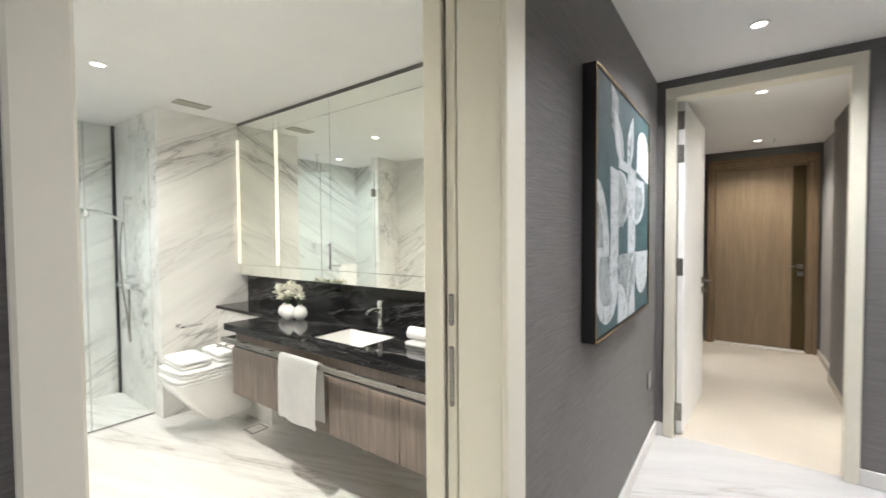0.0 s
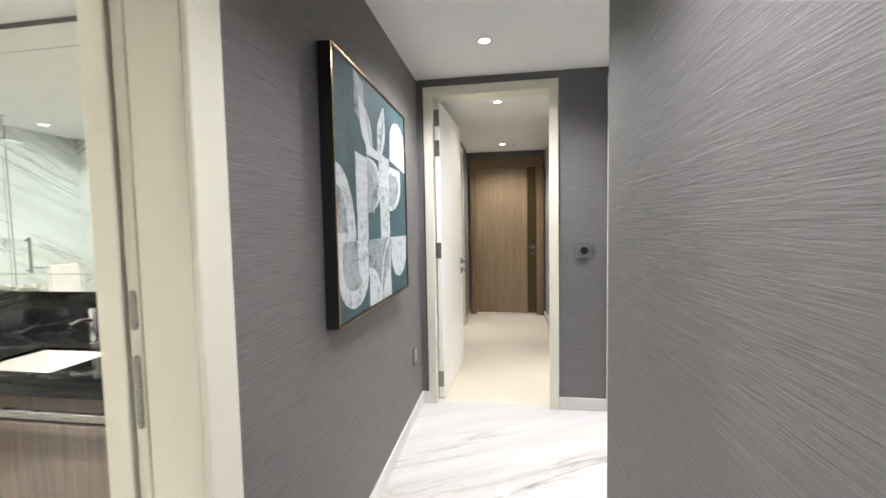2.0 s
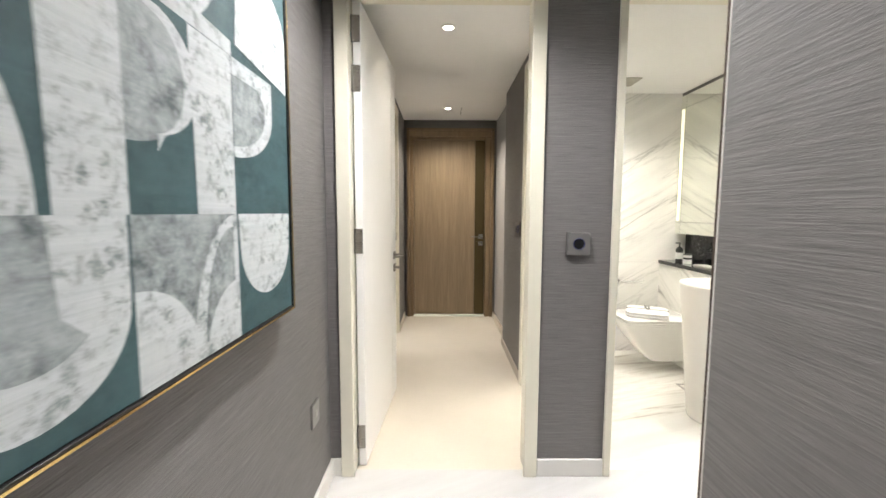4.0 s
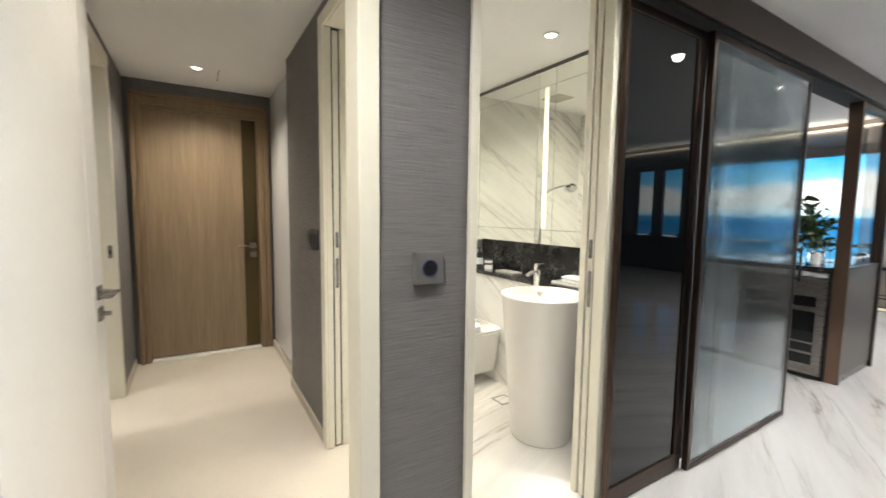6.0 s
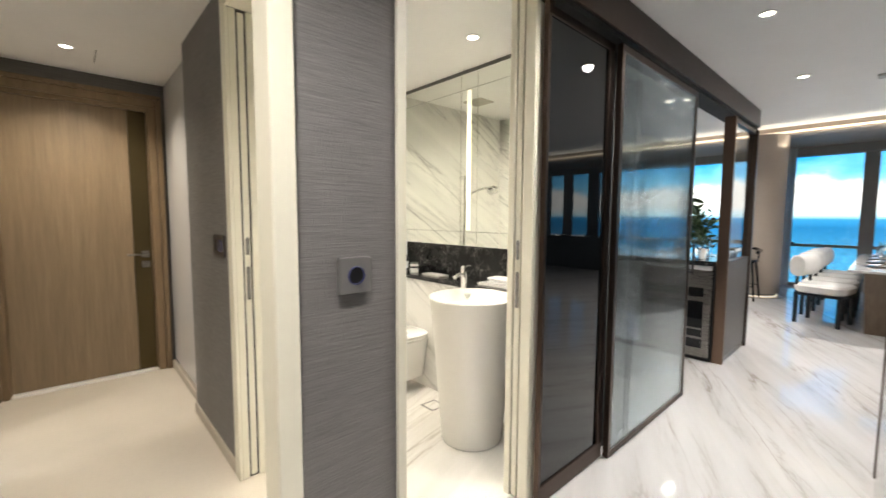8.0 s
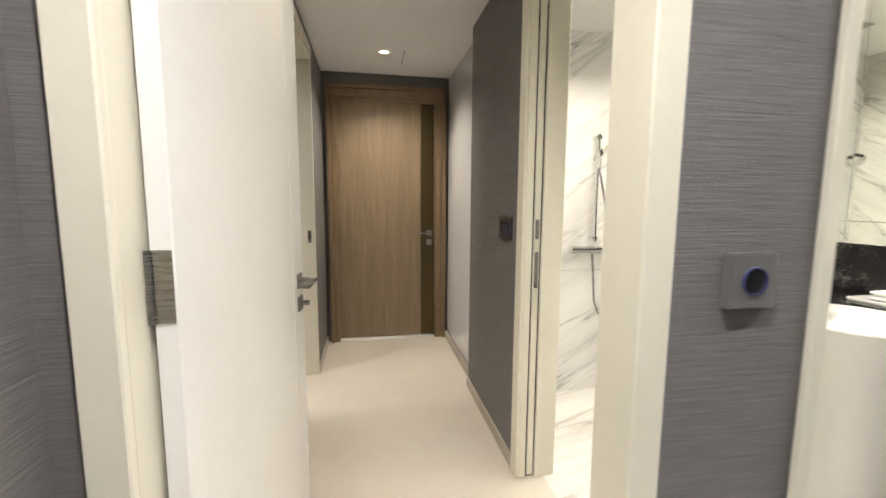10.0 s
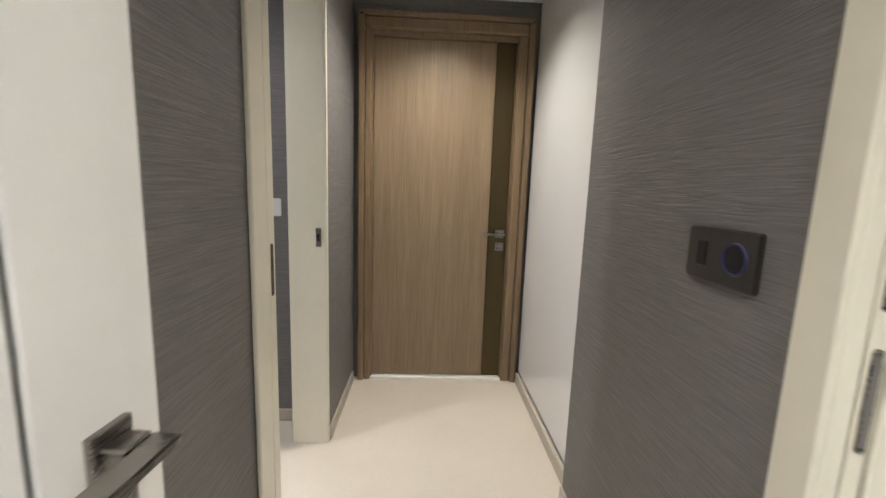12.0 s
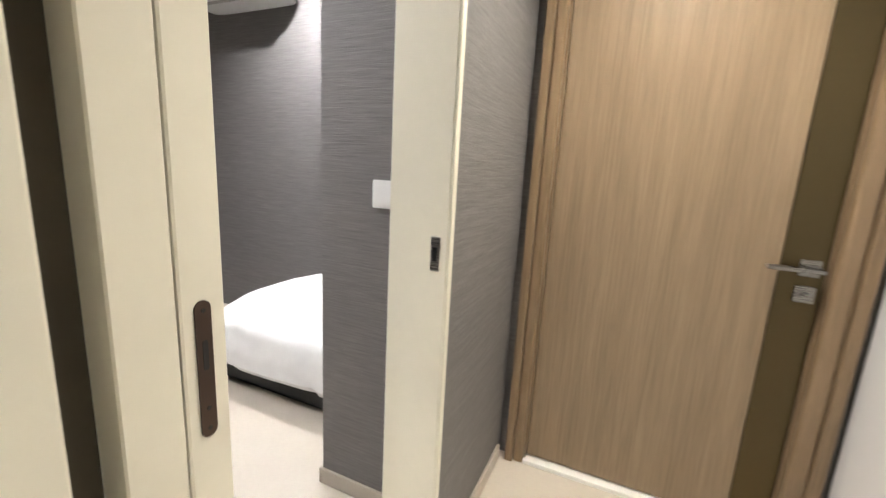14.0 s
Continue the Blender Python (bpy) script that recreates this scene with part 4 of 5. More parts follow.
# ---------------------------------------------------------------- bathroom 1
van = thing("vanity_unit", "wall-hung brown veneer vanity with drawers and a towel bar", "vanity")
VX0, VX1, VY, VB = -2.15, -0.247, -1.715, -1.166
part("carcass", bm_box(VX0, VX1, VY + 0.02, VB, 0.34, 0.645, 0.002), M_VANWOOD, van)
nd = 4
for i in range(nd):
    a = VX0 + i * (VX1 - VX0) / nd
    part("drawer_front", bm_box(a + 0.0015, a + (VX1 - VX0) / nd - 0.0015, VY, VY + 0.019, 0.335, 0.628, 0.0015), M_VANWOOD, van)
part("shadow_gap", bm_box(VX0 + 0.01, VX1, VY + 0.01, VY + 0.03, 0.630, 0.648), M_BLACK, van)
part("shelf_back", bm_box(VX0 + 0.01, VX1, VB - 0.06, VB - 0.02, 0.661, 0.738), M_VANWOOD, van)
part("apron", bm_box(VX0 + 0.02, VX1, VY + 0.016, VY + 0.034, 0.661, 0.738, 0.001), M_VANWOOD, van, "brown veneer apron under the worktop")
part("shelf", bm_box(VX0, VX1, VY + 0.01, VB, 0.6455, 0.660, 0.001), M_VANWOOD, van)
part("towel_bar", bm_box(VX0 - 0.03, VX1, VY - 0.055, VY - 0.035, 0.672, 0.700, 0.002), M_STEEL, van, "flat satin steel towel bar")
part("bar_bracket", bm_box(VX0 - 0.03, VX0 - 0.012, VY - 0.036, VB, 0.674, 0.698, 0.001), M_STEEL, van)

CZ = 0.78
sx0, sx1, sy0, sy1 = -1.452, -1.045, -1.638, -1.350
ct = thing("worktop", "polished black marble worktop with fine white veins", "worktop")
bm = bmesh.new()
gx, gy = (-2.19, sx0, sx1, VX1), (-1.745, sy0, sy1, VB)
gv = [[bm.verts.new((x, y, 0.74)) for y in gy] for x in gx]
fs = [bm.faces.new((gv[i][j], gv[i + 1][j], gv[i + 1][j + 1], gv[i][j + 1])) for i in range(3) for j in range(3) if (i, j) != (1, 1)]
for v in bmesh.ops.extrude_face_region(bm, geom=fs)["geom"]:
    if isinstance(v, bmesh.types.BMVert):
        v.co.z = CZ
bmesh.ops.recalc_face_normals(bm, faces=bm.faces[:])
part("slab", bm, M_BLACKM, ct)
part("ledge", bm_box(-2.949, -2.192, -1.445, VB, 0.757, CZ, 0.002), M_BLACKM, ct)
part("upstand", bm_box(-2.949, VX1, -1.1655 - 0.012, -1.1655, CZ + 0.0005, 1.06), M_BLACKM, ct, "black marble splashback")
sk = thing("wash_basin", "white rectangular undermount ceramic basin", "basin")
bm = bmesh.new()
top = [bm.verts.new(p) for p in ((sx0, sy0, 0.765), (sx1, sy0, 0.765), (sx1, sy1, 0.765), (sx0, sy1, 0.765))]
mid = [bm.verts.new(p) for p in ((sx0 + .015, sy0 + .015, 0.69), (sx1 - .015, sy0 + .015, 0.69), (sx1 - .015, sy1 - .015, 0.69), (sx0 + .015, sy1 - .015, 0.69))]
low = [bm.verts.new(p) for p in ((sx0 + .06, sy0 + .06, 0.675), (sx1 - .06, sy0 + .06, 0.675), (sx1 - .06, sy1 - .06, 0.675), (sx0 + .06, sy1 - .06, 0.675))]
for a, b in ((top, mid), (mid, low)):
    for i in range(4):
        bm.faces.new((a[i], a[(i + 1) % 4], b[(i + 1) % 4], b[i]))
bm.faces.new(low)
rim = [bm.verts.new((x, y, 0.7785)) for x, y in ((sx0, sy0), (sx1, sy0), (sx1, sy1), (sx0, sy1))]
for i in range(4):
    bm.faces.new((rim[i], rim[(i + 1) % 4], top[(i + 1) % 4], top[i]))
bmesh.ops.recalc_face_normals(bm, faces=bm.faces[:])
part("bowl", bm, M_CERAM, sk)
part("overflow", bm_lathe([(0, 0.002), (0.012, 0.002), (0.014, 0)], 16, (-1.13, -1.43, 0.678)), M_CHROME, sk)
basin_mixer(Matrix.Translation((-1.27, -1.275, CZ)), "chrome single-lever tap on the black worktop")
tw = thing("hand_towel", "white hand towel folded over the vanity's towel bar", "towel")
random.seed(4)
bm = bmesh.new()
cols = 10
prof = [(-1.742, 0.40), (-1.744, 0.60), (-1.746, 0.690), (-1.752, 0.706), (-1.764, 0.711), (-1.776, 0.706), (-1.782, 0.690), (-1.786, 0.62), (-1.790, 0.50), (-1.792, 0.42), (-1.790, 0.374)]
grid = [[bm.verts.new((-1.522 + 0.325 * i / cols, y - 0.004 * math.sin(i * 1.1 + j * 0.4) * (0.3 if 2 <= j <= 6 else 1), z + (0.006 * math.sin(i * 0.9) if j == len(prof) - 1 else 0))) for j, (y, z) in enumerate(prof)] for i in range(cols + 1)]
for i in range(cols):
    for j in range(len(prof) - 1):
        bm.faces.new((grid[i][j], grid[i + 1][j], grid[i + 1][j + 1], grid[i][j + 1]))
bmesh.ops.solidify(bm, geom=bm.faces[:], thickness=0.009)
bmesh.ops.recalc_face_normals(bm, faces=bm.faces[:])
part("cloth", bm, M_TOWEL, tw, smooth=True)


def mirror_cabinet(label, m, length, depth, z0, z1, lines, strips, band=0.085):
    """Mirror doors along local x, facing -y at y = 0; lines: vertical joints; strips: middles of lit strips."""
    c = thing("mirror_cabinet", label, "mirror", at=m)
    part("body", bm_box(0, length, 0.006, depth, z0, z1), M_GREYPL, c)
    part("top_shadow_gap", bm_box(0, length, 0.006, depth, z1 + 0.001, z1 + 0.028), M_GREYPAN, c)
    cuts = [0.0] + sorted(lines) + [length]
    for a, b in zip(cuts, cuts[1:]):
        for p, q, name in ((z0, z0 + band - 0.003, "mirror_band"), (z0 + band, z1 - 0.108, "mirror_door"), (z1 - 0.105, z1, "mirror_band")):
            part(name, bm_box(a + 0.0018, b - 0.0018, 0.0, 0.006, p, q), M_MIRROR, c, "silver mirror glass")
    for s in strips:
        part("light_strip", bm_box(s - 0.017, s + 0.017, -0.003, -0.0004, z0 + band + 0.010, z1 - 0.115), M_STRIPL, c, "glowing vertical light strip")
    return c


mirror_cabinet("wide mirror cabinet with lit strips above the black splashback", Matrix.Translation((-2.949, -1.25, 0)), 2.70, 0.083, 1.015, 2.242,
               [0.04, 0.545, 0.615, 1.205, 2.05], [0.022, 0.58])
fv = thing("vase_group", "three white round vases joined, with cream blossoms", "vase")
random.seed(7)
for i, (vx, vy) in enumerate(((-2.045, -1.40), (-1.965, -1.43), (-1.885, -1.40))):
    v = part("vase", bm_lathe([(0, 0), (0.022, 0), (0.044, 0.022), (0.050, 0.045), (0.040, 0.075), (0.018, 0.092), (0.016, 0.10), (0.012, 0.10), (0.012, 0.08)], 24, (vx, vy, CZ)), M_CERAM, fv, smooth=True)
    for k in range(8):
        bx, by, bz = vx + random.uniform(-.07, .07), vy + random.uniform(-.05, .05), CZ + random.uniform(0.13, 0.24)
        stem = part("stem", bm_tube(smooth_arc((vx, vy, CZ + 0.07), (vx, vy, bz - 0.03), (bx, by, bz), 5), 0.0022, 6), M_STEM, v)
        bm = bmesh.new()
        for q in range(9):
            a = q * math.pi / 3 + random.random()
            leaf = [(0, 0, 0), (0.016, 0.014, 0.012), (0.038, 0.0, 0.018), (0.016, -0.014, 0.012)]
            mt = Matrix.Translation((bx, by, bz)) @ pose(0, 0, 0, random.uniform(-60, 60), random.uniform(-50, 30), math.degrees(a))
            vs = [bm.verts.new(mt @ Vector(p)) for p in leaf]
            bm.faces.new(vs[:3]); bm.faces.new((vs[0], vs[2], vs[3]))
        part("blossom", bm, M_PETAL, v, "cream petals")
tr = thing("amenity_tray", "white tray with rolled towel on the black worktop", "tray", at=(-0.80, -1.42, CZ))
part("dish", bm_box(-0.10, 0.10, -0.06, 0.06, 0, 0.018, 0.005, None, 2), M_CERAM, tr)
rt = thing("rolled_towel", "small white rolled towel on the tray", "towel", at=(-0.84, -1.42, CZ + 0.019))
part("roll", bm_cyl((-0.07, 0, 0.032), (0.07, 0, 0.032), 0.032, seg=18), M_TOWEL, rt, smooth=True)
pump_bottle(-0.745, -1.40, CZ + 0.0185, 0.022, 0.10, M_BLACK, "black pump bottle with brass pump on the tray", M_GOLD)

toilet(Matrix.Translation((-2.50, -1.432, 0)), "white wall-hung toilet with a closed lid carrying towels")
folded_towel(Matrix.Translation((-2.50, -1.715, 0.437)) @ pose(0, 0, 0, 0, 0, 2), "wide folded white bath towel spread over the closed lid", 0.37, 0.48, 0.045, False)
folded_towel(Matrix.Translation((-2.50, -1.835, 0.483)) @ pose(0, 0, 0, 0, 0, -3), "plump folded white towel lying on the wide one", 0.31, 0.20, 0.062, False)
folded_towel(Matrix.Translation((-2.49, -1.60, 0.483)) @ pose(0, 0, 0, 0, 0, 87), "plump folded white towel tied with a grey ribbon", 0.21, 0.31, 0.068, True)
paper_holder(Matrix.Translation((-2.949, -1.72, 0.66)) @ FACE_X, "chrome paper holder on the marble wall")
floor_drain(-2.24, -1.52, "square stone-filled floor drain")
shower_set(Matrix.Translation((-3.45, -1.831, 0)) @ FACE_NY, "chrome shower rail with hand shower, mixer and hose")
rain_shower(-3.48, -2.45, BCEIL, "round chrome rain shower head hung from the ceiling")
sg = thing("shower_screen", "clear frameless glass shower screen with a dark pull", "shower screen")
g_ = part("fixed_pane", bm_box(-3.106, -3.098, -2.20, -1.832, 0.012, 2.10), M_SHGLASS, sg)
g_.visible_shadow = False
g_ = part("door_pane", bm_box(-3.106, -3.098, -2.98, -2.206, 0.012, 2.10), M_SHGLASS, sg)
g_.visible_shadow = False
part("door_seal", bm_box(-3.107, -3.097, -2.2055, -2.2005, 0.012, 2.10), M_GREYPL, sg)
part("floor_channel", bm_box(-3.11, -3.094, -2.98, -1.832, 0.0, 0.011), M_STEEL, sg)
part("pull_bar", bm_cyl((-3.06, -2.28, 0.98), (-3.06, -2.28, 1.26), 0.010, seg=12), M_PLATE, sg, "dark metal pull bar")
for zz in (1.0, 1.24):
    part("pull_post", bm_cyl((-3.098, -2.28, zz), (-3.06, -2.28, zz), 0.007, seg=10), M_PLATE, sg)
for zz in (0.35, 1.85):
    part("hinge", bm_box(-3.115, -3.089, -2.985, -2.93, zz - 0.045, zz + 0.045, 0.002), M_PLATE, sg, "dark metal glass hinge")
sill = solid("trim_shower_sill", bm_box(-3.125, -3.085, -3.35, -1.832, -0.002, 0.004), M_BATHF)
wall("wall_shower_nib", -3.16, -3.05, -3.35, -2.985, 0, 2.27, M_BATHM)
bt = thing("bath_towel", "white bath towel hung over a rail beside the glass", "towel")
part("rail", bm_cyl((-2.99, -2.62, 1.02), (-2.99, -2.30, 1.02), 0.008, seg=10), M_CHROME, bt)
part("cloth", bm_box(-3.005, -2.975, -2.58, -2.34, 0.72, 1.035, 0.012, None, 3), M_TOWEL, bt, smooth=True)
for yy in (-2.61, -2.31):
    part("post", bm_cyl((-3.098, yy, 1.02), (-2.99, yy, 1.02), 0.006, seg=8), M_CHROME, bt)
rh = thing("robe_hook", "small chrome robe hook on the marble wall", "hook", at=Matrix.Translation((-1.25, -3.349, 1.62)) @ pose(0, 0, 0, -90))
part("rose", bm_cyl((0, 0, 0), (0, 0, 0.008), 0.022, seg=16), M_CHROME, rh)
part("peg", bm_tube([(0, 0, 0.006), (0, 0, 0.04), (0, -0.02, 0.055)], 0.006, 8), M_CHROME, rh)

# ---------------------------------------------------------------- bathroom 2
pb = thing("pedestal_basin", "white tapering freestanding column basin", "basin", at=(2.215, 0.545, 0))
part("column", bm_lathe([(0, 0), (0.165, 0), (0.17, 0.004), (0.19, 0.20), (0.218, 0.55), (0.240, 0.78), (0.248, 0.820), (0.245, 0.826), (0.237, 0.826),
                         (0.230, 0.815), (0.19, 0.755), (0.10, 0.725), (0.0, 0.72)], 56), M_STONEW, pb, smooth=True)
part("foot_joint", bm_lathe([(0.166, 0.0), (0.172, 0.0), (0.172, 0.003), (0.166, 0.003)], 40), M_GREYPL, pb)
basin_mixer(Matrix.Translation((2.365, 0.765, 0.80)) @ pose(0, 0, 0, 0, 0, -75), "chrome single-lever tap behind the column basin", h=0.15)
solid("trim_tap_deck", bm_box(2.33, 2.464, 0.70, 0.83, 0.70, 0.80, 0.004), M_BATHM)
lg = thing("stone_ledge", "polished black marble ledge and splashback", "ledge")
part("slab", bm_box(2.452, 2.70, 0.106, 1.766, 0.802, 0.832, 0.002), M_BLACKM, lg)
part("upstand", bm_box(2.685, 2.699, 0.106, 1.766, 0.8325, 1.16), M_BLACKM, lg)
mirror_cabinet("mirror cabinet with lit strips above the black ledge", Matrix.Translation((2.585, 1.766, 0)) @ pose(0, 0, 0, 0, 0, -90), 1.655, 0.098, 1.070, 2.242,
               [0.075, 0.745, 0.90, 1.45], [0.038, 0.822], 0.10)
pump_bottle(2.55, 1.62, 0.832, 0.028, 0.13, M_BLACK, "black pump bottle with a plain white label", M_BLACK, M_PLASTIC)
jar = thing("candle_jar", "white candle jar with a dark band", "jar", at=(2.55, 1.50, 0.832))
part("jar", bm_lathe([(0, 0), (0.032, 0), (0.032, 0.07), (0.028, 0.07), (0.028, 0.05), (0, 0.05)], 22), M_PLASTIC, jar, smooth=True)
part("band", bm_lathe([(0.0325, 0.035), (0.0325, 0.05)], 22), M_BLACK, jar)
part("lid", bm_lathe([(0, 0.078), (0.033, 0.078), (0.033, 0.0705), (0, 0.0705)], 22), M_BLACK, jar)
bk = thing("soap_dish", "flat grey soap dish on the ledge", "dish", at=(2.55, 1.25, 0.832))
part("dish", bm_box(-0.05, 0.05, -0.10, 0.10, 0, 0.012, 0.004, None, 2), M_GREYPL, bk)
tr2 = thing("amenity_tray", "white tray with folded towel on the black ledge", "tray", at=(2.57, 0.60, 0.832))
part("dish", bm_box(-0.075, 0.075, -0.17, 0.17, 0, 0.016, 0.005, None, 2), M_CERAM, tr2)
folded_towel(Matrix.Translation((2.56, 0.60, 0.849)), "small folded white hand towel on the tray", 0.12, 0.20, 0.04, False)
pump_bottle(2.655, 0.62, 0.832, 0.022, 0.14, M_BLACK, "slim black pump bottle with a brass pump", M_GOLD)
toilet(Matrix.Translation((2.464, 1.355, 0)) @ pose(0, 0, 0, 0, 0, -90), "white wall-hung toilet under the black ledge")
folded_towel(Matrix.Translation((2.15, 1.33, 0.437)) @ pose(0, 0, 0, 0, 0, 64), "folded white towel with grey ribbon on the closed lid", 0.28, 0.30, 0.05, True)
vl = thing("angle_valve", "chrome angle valve with supply hose by the toilet", "valve", at=Matrix.Translation((2.463, 1.03, 0.30)) @ FACE_NX)
part("body", bm_cyl((0, 0, 0), (0, 0, 0.05), 0.012, seg=12), M_CHROME, vl)
part("handle", bm_cyl((-0.02, 0, 0.045), (0.02, 0, 0.045), 0.009, seg=10), M_CHROME, vl)
part("hose", bm_tube(smooth_arc((0, 0, 0.04), (0.02, 0.10, 0.06), (-0.06, 0.12, 0.01), 8), 0.005, 8), M_CHROME, vl)
floor_drain(2.30, 0.98, "square stone-filled floor drain")
paper_holder(Matrix.Translation((2.10, 1.766, 0.64)) @ FACE_NY, "chrome paper holder on the marble wall", 0.20)
shower_set(Matrix.Translation((1.845, 1.766, 0)) @ FACE_NY, "chrome shower rail with hand shower and looped hose")

# ---------------------------------------------------------------- bedroom
bed = thing("bed", "bed with a rumpled white duvet on a black base", "bed", at=(-1.02, 3.21, 0))
part("base", bm_box(-0.50, 0.57, -0.36, 0.41, 0.0, 0.14, 0.01), M_BLACK, bed)
random.seed(2)
bm = bm_loft([(0.135, -0.55, 0.565, -0.43, 0.40, 5), (0.17, -0.575, 0.565, -0.46, 0.41, 5), (0.26, -0.575, 0.567, -0.45, 0.41, 5), (0.38, -0.54, 0.567, -0.42, 0.41, 5),
              (0.46, -0.46, 0.56, -0.34, 0.40, 4), (0.51, -0.30, 0.50, -0.18, 0.36, 3.5), (0.53, -0.1, 0.3, -0.05, 0.2, 3)], 96)
bmesh.ops.subdivide_edges(bm, edges=[e for e in bm.edges if abs(e.verts[0].co.z - e.verts[1].co.z) > 0.02], cuts=3)
for v in bm.verts:
    v.co.z = 0.135 + (v.co.z - 0.135) * 0.93
    k = noise.noise(v.co * 7) * 0.020 + noise.noise(v.co * 17) * 0.012
    v.co += Vector((k, k, k * 0.6 if v.co.z > 0.12 else k))
part("duvet", bm, M_DUVET, bed, "rumpled white duvet", smooth=True)
ac = thing("air_conditioner", "white wall-mounted split air conditioner", "air conditioner", at=(-2.02, 3.55, 2.19))
part("body", bm_loft([(0.0, -0.38, 0.38, -0.06, 0.10, 6), (0.03, -0.40, 0.40, -0.09, 0.10, 6), (0.18, -0.40, 0.40, -0.10, 0.10, 6), (0.24, -0.39, 0.39, -0.09, 0.10, 6)]), M_PLASTIC, ac, smooth=True)
part("outlet", bm_box(-0.34, 0.34, -0.088, -0.05, 0.004, 0.024), M_GREYPL, ac)
part("flap", bm_box(-0.34, 0.34, -0.096, -0.062, 0.012, 0.018, 0.002), M_PLASTIC, ac)

# ---------------------------------------------------------------- kitchen front
solid("trim_fascia", bm_box(1.995, 5.52, -0.125, 0.03, 2.145, CEIL, 0.002), M_BRONZE)
solid("trim_track", bm_box(2.03, 5.50, -0.110, 0.02, 2.12, 2.145), M_DARK)


def glass_door(name, label, x0, x1, y0, y1, stile, bottom, glass, gm, ribs=False):
    d = thing(name, label, "sliding door")
    part("bottom_rail", bm_box(x0, x1, y0, y1, 0.006, 0.006 + bottom, 0.002), M_BRONZE, d)
    part("top_rail", bm_box(x0, x1, y0, y1, 2.085, 2.14, 0.002), M_BRONZE, d)
    part("stile", bm_box(x0, x0 + stile[0], y0, y1, 0.006 + bottom, 2.085, 0.002), M_BRONZE, d)
    part("stile", bm_box(x1 - stile[1], x1, y0, y1, 0.006 + bottom, 2.085, 0.002), M_BRONZE, d)
    gx0, gx1, ym = x0 + stile[0] + 0.0005, x1 - stile[1] - 0.0005, (y0 + y1) / 2
    if not ribs:
        g = part("glass_panel", bm_box(gx0, gx1, ym - 0.006, ym + 0.006, 0.007 + bottom, 2.0845), gm, d, glass)
    else:
        bm = bmesh.new()
        n, sub = int((gx1 - gx0) / 0.012), 5
        front, back = [], []
        for i in range(n * sub + 1):
            x = gx0 + (gx1 - gx0) * i / (n * sub)
            yy = ym - 0.003 - 0.0065 * abs(math.sin(math.pi * i / sub))
            front.append((bm.verts.new((x, ym + 0.004, 0.007 + bottom)), bm.verts.new((x, ym + 0.004, 2.0845))))
            back.append((bm.verts.new((x, yy, 0.007 + bottom)), bm.verts.new((x, yy, 2.0845))))
        for i in range(n * sub):
            bm.faces.new((front[i][0], front[i + 1][0], front[i + 1][1], front[i][1]))
            bm.faces.new((back[i][0], back[i][1], back[i + 1][1], back[i + 1][0]))
            for k in (0, 1):
                bm.faces.new((front[i][k], back[i][k], back[i + 1][k], front[i + 1][k]))
        bm.faces.new((front[0][0], front[0][1], back[0][1], back[0][0]))
        bm.faces.new((front[-1][0], back[-1][0], back[-1][1], front[-1][1]))
        bmesh.ops.recalc_face_normals(bm, faces=bm.faces[:])
        g = part("glass_panel", bm, gm, d, glass)
        g.visible_shadow = False
    return d


d1 = glass_door("glass_door", "black glass sliding door leaf in a dark bronze frame", 1.993, 2.572, -0.066, -0.040, (0.018, 0.055), 0.085, "glossy black glass", M_BLGLASS)
d2 = glass_door("glass_door", "reeded glass sliding door leaf in a slim bronze frame", 2.574, 3.730, -0.102, -0.072, (0.030, 0.022), 0.03, "vertically reeded glass", M_REED, True)
hb = part("pull_handle", bm_box(3.697, 3.709, -0.135, -0.123, 0.88, 1.10, 0.003), M_BLACK, d2, "slim black pull handle")
for zz in (0.90, 1.08):
    part("handle_post", bm_box(3.697, 3.709, -0.124, -0.102, zz - 0.006, zz + 0.006), M_BLACK, hb)
ps = thing("partition", "bronze framed half-height partition with clear glass above", "partition")
part("pillar", bm_box(4.664, 4.692, -0.120, -0.036, 0.0, 2.12, 0.002), M_PILLAR, ps, "brushed bronze pillar")
part("end_post", bm_box(5.46, 5.51, -0.125, -0.03, 0.0, 2.12, 0.002), M_BRONZE, ps)
part("lower_panel", bm_box(4.692, 5.46, -0.108, -0.06, 0.05, 0.885, 0.002), M_GREYPAN, ps, "dark grey lower panel")
part("plinth", bm_box(4.692, 5.46, -0.104, -0.064, 0.0, 0.05), M_STEEL, ps)
part("sill", bm_box(4.692, 5.46, -0.112, -0.035, 0.886, 0.90, 0.002), M_BRONZE, ps)
part("top_rail", bm_box(4.692, 5.46, -0.108, -0.060, 2.08, 2.12, 0.002), M_BRONZE, ps)
g_ = part("glass_pane", bm_box(4.694, 5.458, -0.088, -0.080, 0.901, 2.079), M_GLASS, ps)
g_.visible_shadow = False

